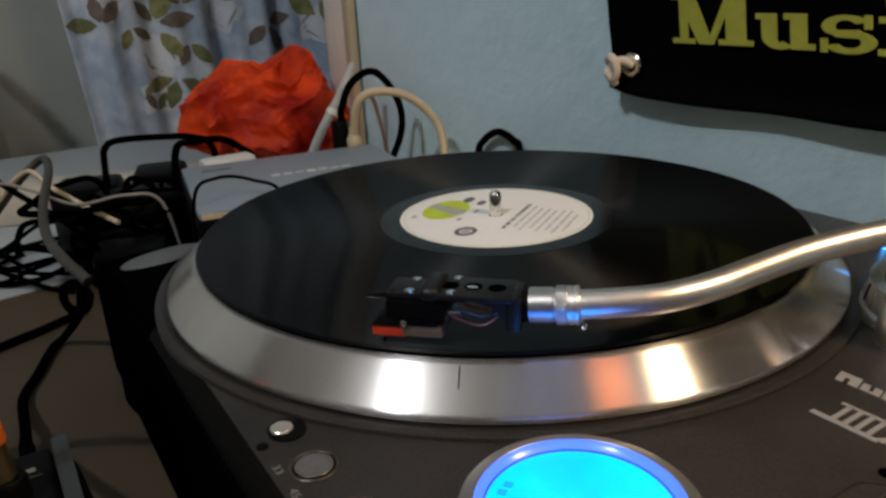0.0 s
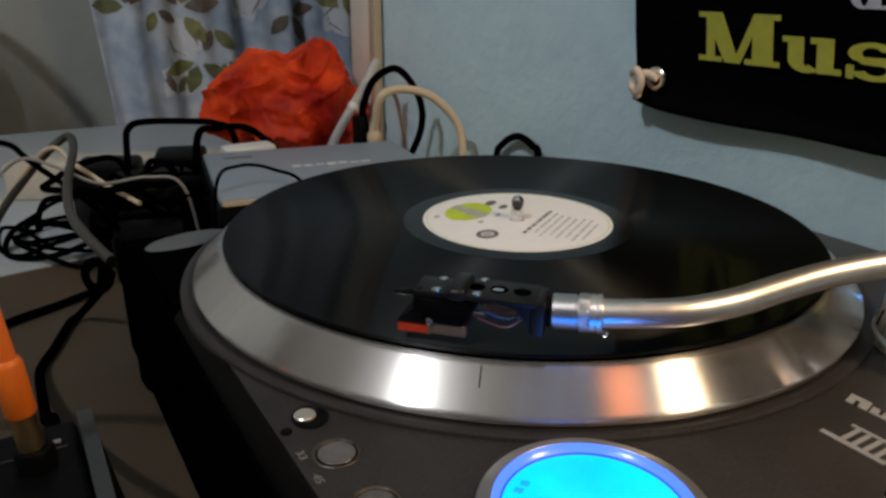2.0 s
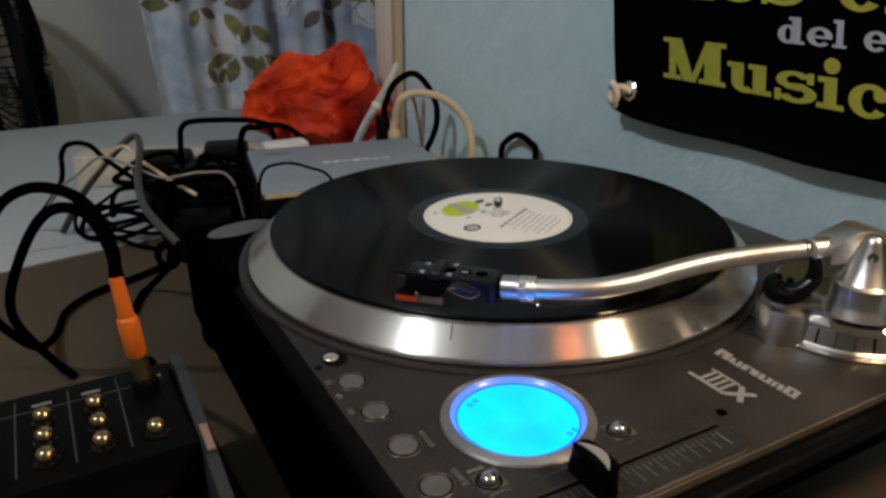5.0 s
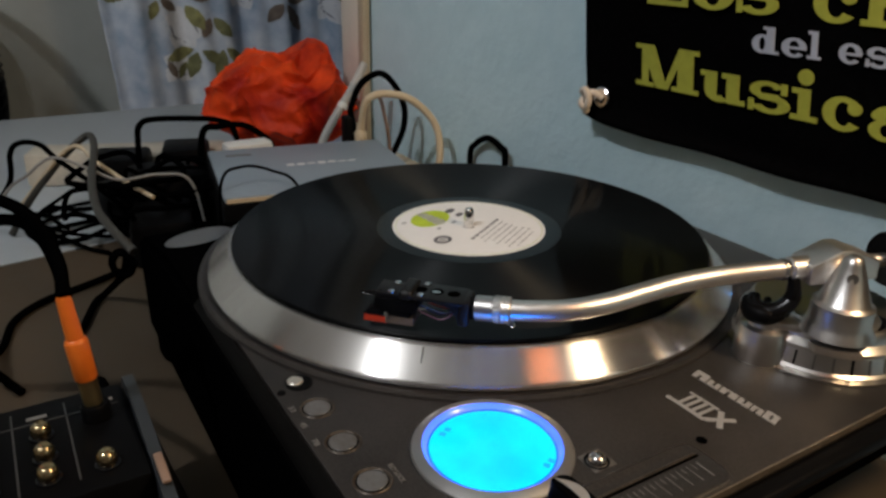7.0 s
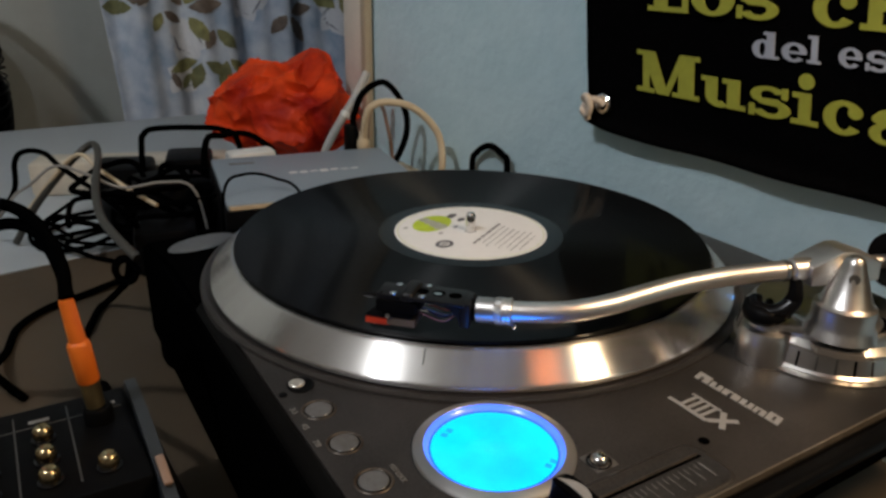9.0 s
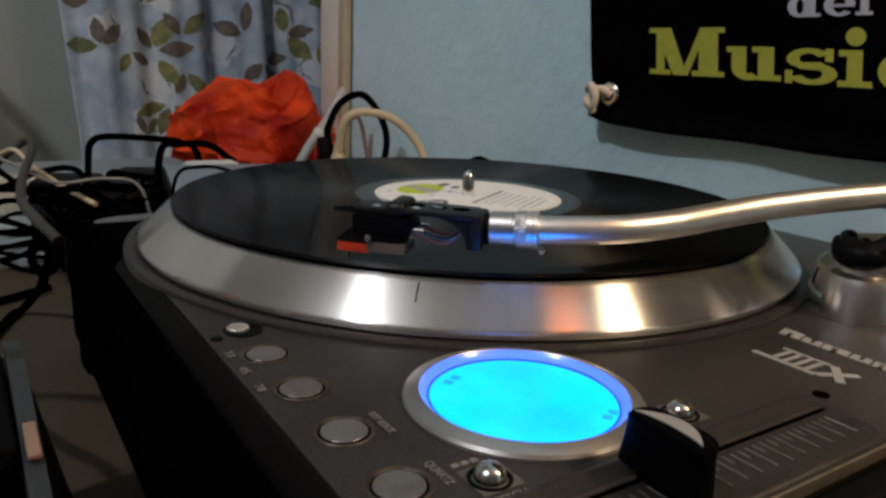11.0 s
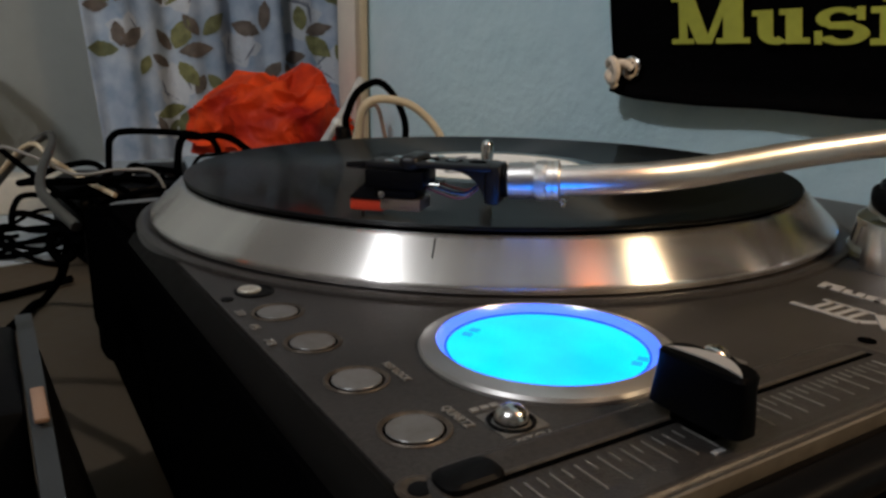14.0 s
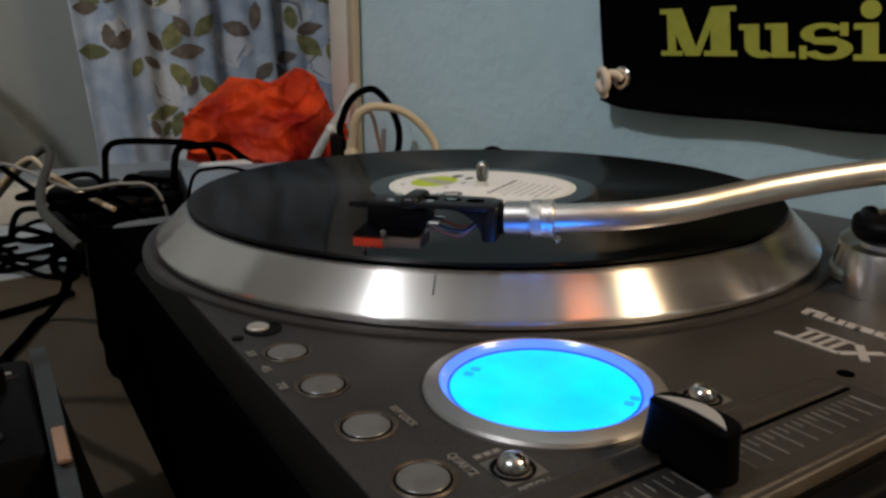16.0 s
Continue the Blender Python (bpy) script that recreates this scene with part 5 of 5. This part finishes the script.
def leaf(y, z, length, wide, angle, mat, lift=0.0032):
    """A printed leaf: a thin patch that follows the folds."""
    bm = bmesh.new()
    rows = []
    for k in range(13):
        u = k / 12
        w = wide * math.sin(math.pi * min(1, u * 1.02)) ** 0.8 * random.uniform(0.88, 1.12)
        row = []
        for v in (1, 0.5, 0, -0.5, -1):
            px, off = (u - 0.5) * length, w * v
            yy = y + px * math.cos(angle) - off * math.sin(angle)
            zz = z + px * math.sin(angle) + off * math.cos(angle)
            row.append(bm.verts.new((curtain_x(yy, zz) + lift, yy, zz)))
        rows.append(row)
    for a, c in zip(rows, rows[1:]):
        for k in range(4):
            bm.faces.new((a[k], a[k + 1], c[k + 1], c[k]))
    bmesh.ops.remove_doubles(bm, verts=bm.verts, dist=1e-5)
    part("printed_leaf", bm, mat, cur)


def sprig(y, z, turn, mats, size):
    """Three or four leaves that spring from one stalk."""
    for k, mt in enumerate(mats):
        a = turn + (k - (len(mats) - 1) / 2) * 1.15 + random.uniform(-0.2, 0.2)
        d = size * random.uniform(0.8, 1.15)
        leaf(y + 0.62 * d * math.cos(a), z + 0.62 * d * math.sin(a), d, d * random.uniform(0.20, 0.27), a, mt)


def rose(y, z, size):
    """A pale printed flower: broad white petals with thin grey edges."""
    for k in range(5):
        a = 1.257 * k + random.uniform(-0.3, 0.3)
        leaf(y + 0.42 * size * math.cos(a), z + 0.42 * size * math.sin(a), size * 0.95, size * 0.33, a + 0.4, PETAL, 0.0022 + 0.0001 * k)
    for k in range(3):
        a = random.uniform(0, 6.28)
        leaf(y + 0.45 * size * math.cos(a), z + 0.45 * size * math.sin(a), size * 0.8, size * 0.04, a + 1.5, PETAL_EDGE, 0.0029)


for y, z, size in ((0.075, 0.020, 0.050), (0.090, 0.200, 0.055), (-0.010, 0.120, 0.040), (0.205, 0.095, 0.050), (0.330, 0.160, 0.060), (0.060, -0.055, 0.045), (0.255, 0.235, 0.055), (0.40, 0.06, 0.05)):
    rose(y + 0.03, z, size)
G_, B_, O_ = LEAF_GREEN, LEAF_BROWN, LEAF_OLIVE
for y, z, turn, mats, size in ((-0.020, 0.085, 1.9, (B_, B_, G_), 0.052), (0.030, 0.080, -1.3, (O_, B_), 0.046), (0.078, 0.082, 1.2, (B_, O_, B_), 0.056), (0.082, 0.070, -0.9, (O_,), 0.050), (0.125, 0.110, 1.5, (G_, B_), 0.055), (0.130, 0.045, -1.4, (B_, G_), 0.048), (0.100, -0.020, -1.7, (O_, G_, G_), 0.054), (0.150, -0.015, -1.4, (G_, O_), 0.060), (0.055, -0.080, 1.4, (G_, B_), 0.042), (-0.030, 0.165, 2.2, (B_, G_, B_), 0.055), (0.010, 0.200, 0.6, (G_, B_), 0.048), (0.065, 0.165, 1.6, (O_, B_), 0.050), (0.250, 0.120, 2.2, (B_, B_), 0.060), (0.285, 0.070, -1.0, (B_, B_, B_), 0.060), (0.340, 0.125, 0.4, (O_, B_, O_), 0.058), (0.300, 0.200, 1.4, (B_, O_, B_), 0.055), (0.380, 0.190, 0.9, (G_, O_), 0.055), (0.180, 0.180, 1.8, (B_, G_), 0.045), (0.400, 0.110, -0.6, (O_, B_), 0.050), (0.21, 0.26, 1.2, (B_, G_, B_), 0.05), (0.10, 0.27, 1.5, (G_, O_), 0.05), (-0.02, 0.28, 1.8, (B_, O_), 0.05), (0.35, 0.28, 1.0, (G_, B_), 0.05)):
    sprig(y + 0.03, z, turn, mats, size)

# ---- floor fan behind the table ----
fan = thing("pedestal_fan", (-1.340, -0.296, FLOOR), "dark pedestal fan with a wire cage, behind the table", "fan")
FC, FR = Vector((-1.340, -0.312, -0.037)), 0.24
face = Matrix.Translation(FC) @ Matrix.Rotation(radians(-80), 4, "Z") @ Matrix.Rotation(radians(90), 4, "Y")
part("base", lathe([(0, FLOOR), (0.15, FLOOR), (0.15, FLOOR + 0.02), (0.03, FLOOR + 0.05), (0, FLOOR + 0.05)], (FC.x, FC.y, 0), 40), BLACK_PLASTIC, fan)
part("pole", tube([(FC.x, FC.y + 0.03, FLOOR + 0.04), (FC.x, FC.y + 0.03, FC.z)], 0.014, 14, 1), DARK_METAL, fan)
part("motor", lathe([(0, -0.075), (0.05, -0.07), (0.06, -0.05), (0.055, -0.02), (0, -0.01)], (0, 0, 0), 32, face), BLACK_PLASTIC, fan)
part("rim", lathe([(FR - 0.002, -0.012), (FR + 0.005, -0.008), (FR + 0.005, 0.008), (FR - 0.002, 0.012), (FR - 0.002, -0.012)], (0, 0, 0), 64, face), BLACK_PLASTIC, fan)
for k in range(84):
    a = 2 * math.pi * k / 84
    pts = [face @ Vector((r * math.cos(a), r * math.sin(a), z)) for r, z in ((0.030, 0.062), (0.09, 0.060), (0.15, 0.046), (FR - 0.012, 0.026), (FR, 0.004))]
    part("wire", tube(pts, 0.0018, 5, 3), BLACK_PLASTIC, fan)
for k in range(60):
    a = 2 * math.pi * (k + 0.5) / 60
    pts = [face @ Vector((r * math.cos(a), r * math.sin(a), z)) for r, z in ((0.05, -0.070), (0.15, -0.062), (FR - 0.014, -0.034), (FR, -0.004))]
    part("wire", tube(pts, 0.0018, 5, 3), BLACK_PLASTIC, fan)
part("badge", lathe([(0, 0.066), (0.032, 0.066), (0.032, 0.058), (0, 0.058)], (0, 0, 0), 32, face), DARK_METAL, fan)
for k in range(3):
    bm = bmesh.new()
    rows = []
    for i in range(9):
        r = 0.03 + 0.18 * i / 8
        w = 0.25 + 0.5 * math.sin(math.pi * i / 9)
        rows.append([bm.verts.new(face @ Vector((r * math.cos(2.094 * k + w * (j / 6 - 0.5) * 2), r * math.sin(2.094 * k + w * (j / 6 - 0.5) * 2), 0.018 * (j / 6 - 0.5)))) for j in range(7)])
    for a, c in zip(rows, rows[1:]):
        for j in range(6):
            bm.faces.new((a[j], a[j + 1], c[j + 1], c[j]))
    blade = part("blade", bm, material("brown_grey_blade", (0.34, 0.28, 0.22), 0.4), fan, "translucent brown-grey blade")

# ---- banner on the wall ----
banner = thing("banner", (0.10, 0.21, 0.05), "black cloth banner with yellow-green and grey lettering", "banner")
LEAN = -0.14


def on_wall(x, z, off):
    """A place on the banner: x and z by the wall, off metres out from it; the banner hangs a little askew."""
    xx = x + LEAN * (z - 0.085)
    return Vector((xx + off * 0.05, wall_y(xx) - off, z))


bm = bmesh.new()
NX, NZ = 90, 40
grid = []
for j in range(NZ + 1):
    row = []
    for i in range(NX + 1):
        x = -0.132 + 0.80 * i / NX
        z0 = 0.0445 - 0.0025 * math.sin(min(1, i / 30) * 1.5) + 0.0005 * math.sin(i * 0.5)
        if i < 4:
            z0 += 0.005 * (1 - i / 4) ** 2
        z = z0 + (0.62 - z0) * (j / NZ) ** 1.3
        off = 0.0105 + 0.0018 * math.sin(i * 0.33) + (0.005 if j == 0 else 0.0025 if j == 1 else 0) + 0.0012 * math.sin(j * 1.1 + i * 0.15) * max(0, 1 - j / 8)
        row.append(bm.verts.new(on_wall(x, z, off)))
    grid.append(row)
for j in range(NZ):
    for i in range(NX):
        bm.faces.new((grid[j][i], grid[j][i + 1], grid[j + 1][i + 1], grid[j + 1][i]))
cloth = part("cloth", bm, BANNER, banner)
mod = cloth.modifiers.new("thickness", "SOLIDIFY")
mod.thickness, mod.offset = 0.0016, -1


def glyph(ch):
    """A bold slab-serif letter as flat pieces, in widths across and x-heights up."""
    out = []

    def rect(x0, y0, x1, y1):
        out.append(((x0, y0), (x1, y0), (x1, y1), (x0, y1)))

    def arc(cx, cy, rx, ry, tx, ty, a0, a1, n=22):
        for k in range(n):
            p, q = radians(a0 + (a1 - a0) * k / n), radians(a0 + (a1 - a0) * (k + 1) / n)
            out.append(tuple((cx + r * math.cos(a), cy + s * math.sin(a)) for r, s, a in ((rx, ry, p), (rx, ry, q), (rx - tx, ry - ty, q), (rx - tx, ry - ty, p))))

    def dot(cx, cy, rx, ry):
        out.append(tuple((cx + rx * math.cos(radians(18 * k)), cy + ry * math.sin(radians(18 * k))) for k in range(20)))

    if ch == "M":
        rect(0.10, 0.1, 0.21, 1.5)
        rect(0.68, 0.1, 0.92, 1.5)
        rect(0, 0, 0.30, 0.17)
        rect(0.59, 0, 1, 0.17)
        rect(0, 1.38, 0.25, 1.55)
        rect(0.75, 1.38, 1, 1.55)
        out.append(((0.34, 0), (0.52, 0), (0.30, 1.55), (0.06, 1.55)))
        out.append(((0.44, 0), (0.53, 0), (0.80, 1.55), (0.70, 1.55)))
    elif ch == "u":
        rect(0.10, 0.33, 0.37, 0.95)
        rect(0, 0.83, 0.37, 1)
        arc(0.42, 0.36, 0.32, 0.38, 0.26, 0.20, 180, 310)
        rect(0.60, 0.05, 0.87, 0.95)
        rect(0.49, 0.83, 0.87, 1)
        rect(0.60, 0, 1, 0.17)
    elif ch == "s":
        arc(0.46, 0.71, 0.42, 0.30, 0.24, 0.14, 22, 225)
        arc(0.53, 0.29, 0.46, 0.31, 0.26, 0.15, 60, -162)
        out.append(((0.10, 0.60), (0.30, 0.42), (0.90, 0.38), (0.70, 0.62)))
        rect(0.78, 0.64, 0.91, 1)
        rect(0.02, 0, 0.15, 0.38)
    elif ch == "i":
        rect(0.27, 0.05, 0.71, 0.95)
        rect(0, 0, 1, 0.17)
        rect(0.02, 0.83, 0.71, 1)
        dot(0.50, 1.36, 0.29, 0.25)
    elif ch == "c":
        arc(0.5, 0.5, 0.5, 0.52, 0.30, 0.16, 50, 322)
        dot(0.77, 0.70, 0.17, 0.19)
    elif ch == "a":
        rect(0.56, 0.05, 0.82, 0.68)
        rect(0.56, 0, 1, 0.16)
        arc(0.44, 0.66, 0.38, 0.36, 0.26, 0.15, 0, 165)
        dot(0.20, 0.70, 0.16, 0.15)
        arc(0.35, 0.29, 0.35, 0.31, 0.24, 0.13, 0, 360)
    elif ch == "L":
        rect(0.16, 0.05, 0.50, 1.5)
        rect(0, 0, 1, 0.17)
        rect(0, 1.38, 0.68, 1.55)
        rect(0.86, 0, 1, 0.60)
    elif ch == "o":
        arc(0.5, 0.5, 0.5, 0.52, 0.31, 0.14, 0, 360, 32)
    elif ch == "r":
        rect(0.16, 0.05, 0.46, 0.95)
        rect(0, 0, 0.66, 0.17)
        rect(0, 0.83, 0.46, 1)
        arc(0.78, 0.52, 0.36, 0.50, 0.18, 0.22, 75, 180)
        dot(0.84, 0.80, 0.17, 0.20)
    elif ch == "d":
        arc(0.38, 0.5, 0.38, 0.52, 0.26, 0.15, 0, 360, 28)
        rect(0.55, 0.05, 0.84, 1.4)
        rect(0.42, 1.28, 0.84, 1.45)
        rect(0.55, 0, 1, 0.16)
    elif ch == "e":
        arc(0.5, 0.5, 0.5, 0.52, 0.28, 0.15, 0, 318)
        rect(0.24, 0.42, 0.98, 0.55)
    elif ch == "l":
        rect(0.28, 0.05, 0.74, 1.4)
        rect(0, 0, 1, 0.16)
        rect(0.02, 1.28, 0.74, 1.45)
    elif ch == "t":
        rect(0.22, 0.24, 0.56, 1.30)
        rect(0, 0.84, 0.90, 1)
        arc(0.62, 0.28, 0.40, 0.30, 0.32, 0.16, 180, 345)
    return out


def letter(ch, x, z, width, height, mat):
    """A printed letter on the banner that follows the hang of the cloth."""
    bm = bmesh.new()
    for k, poly in enumerate(glyph(ch)):
        off = 0.0150 + 0.000012 * k
        tops = [bm.verts.new(on_wall(x + px * width, z + pz * height, off)) for px, pz in poly]
        lows = [bm.verts.new(on_wall(x + px * width, z + pz * height, 0.0145)) for px, pz in poly]
        bm.faces.new(tops)
        n = len(poly)
        for i in range(n):
            bm.faces.new((lows[i], lows[(i + 1) % n], tops[(i + 1) % n], tops[i]))
    bmesh.ops.recalc_face_normals(bm, faces=bm.faces)
    part("lettering", bm, mat, banner, smooth=False)


for ch, x, z, w in (("M", -0.0705, 0.0852, 0.0625), ("u", -0.0060, 0.0845, 0.0390), ("s", 0.0355, 0.0838, 0.0335), ("i", 0.0690, 0.0832, 0.0198), ("c", 0.0920, 0.0822, 0.0280), ("a", 0.1230, 0.0812, 0.0300)):
    letter(ch, x, z, w, 0.0211, BANNER_YELLOW)
for ch, x, z, w in (("L", -0.0598, 0.1490, 0.0395), ("o", -0.0172, 0.1492, 0.0378), ("s", 0.0220, 0.1490, 0.0337), ("c", 0.0802, 0.1482, 0.0305), ("r", 0.1118, 0.1480, 0.0290)):
    letter(ch, x, z, w, 0.0225, BANNER_YELLOW)
for ch, x, z, w in (("d", 0.0366, 0.1236, 0.0207), ("e", 0.0594, 0.1238, 0.0184), ("l", 0.0782, 0.1240, 0.0095), ("e", 0.0997, 0.1244, 0.0153), ("s", 0.1172, 0.1242, 0.0160), ("t", 0.1342, 0.1242, 0.0125)):
    letter(ch, x, z, w, 0.0122, BANNER_GREY)

# eyelet and knotted cord at the banner's corner
g = on_wall(-0.1078, 0.0677, 0.0170)
out = Vector((0.0507, -1, 0)).normalized()
part("eyelet", lathe([(0.0042, 0.0), (0.0050, 0.0016), (0.0078, 0.0020), (0.0092, 0.0008), (0.0095, -0.0012)], (0, 0, 0), 32, along(g, g + out)), CHROME, banner, "nickel eyelet")
KNOT = [(0.001, 0.0, 0.0), (-0.004, 0.006, 0.004), (-0.011, 0.008, 0.002), (-0.016, 0.005, -0.005), (-0.010, 0.009, -0.010), (-0.006, 0.010, -0.002), (-0.010, 0.011, 0.006), (-0.017, 0.008, 0.004), (-0.018, 0.004, -0.001), (-0.013, 0.012, -0.006), (-0.011, 0.006, -0.014)]
part("cord", tube([g + out * o + Vector((x, 0, z)) for x, o, z in KNOT], 0.0031, 10), ROPE, banner, "knotted off-white cord")
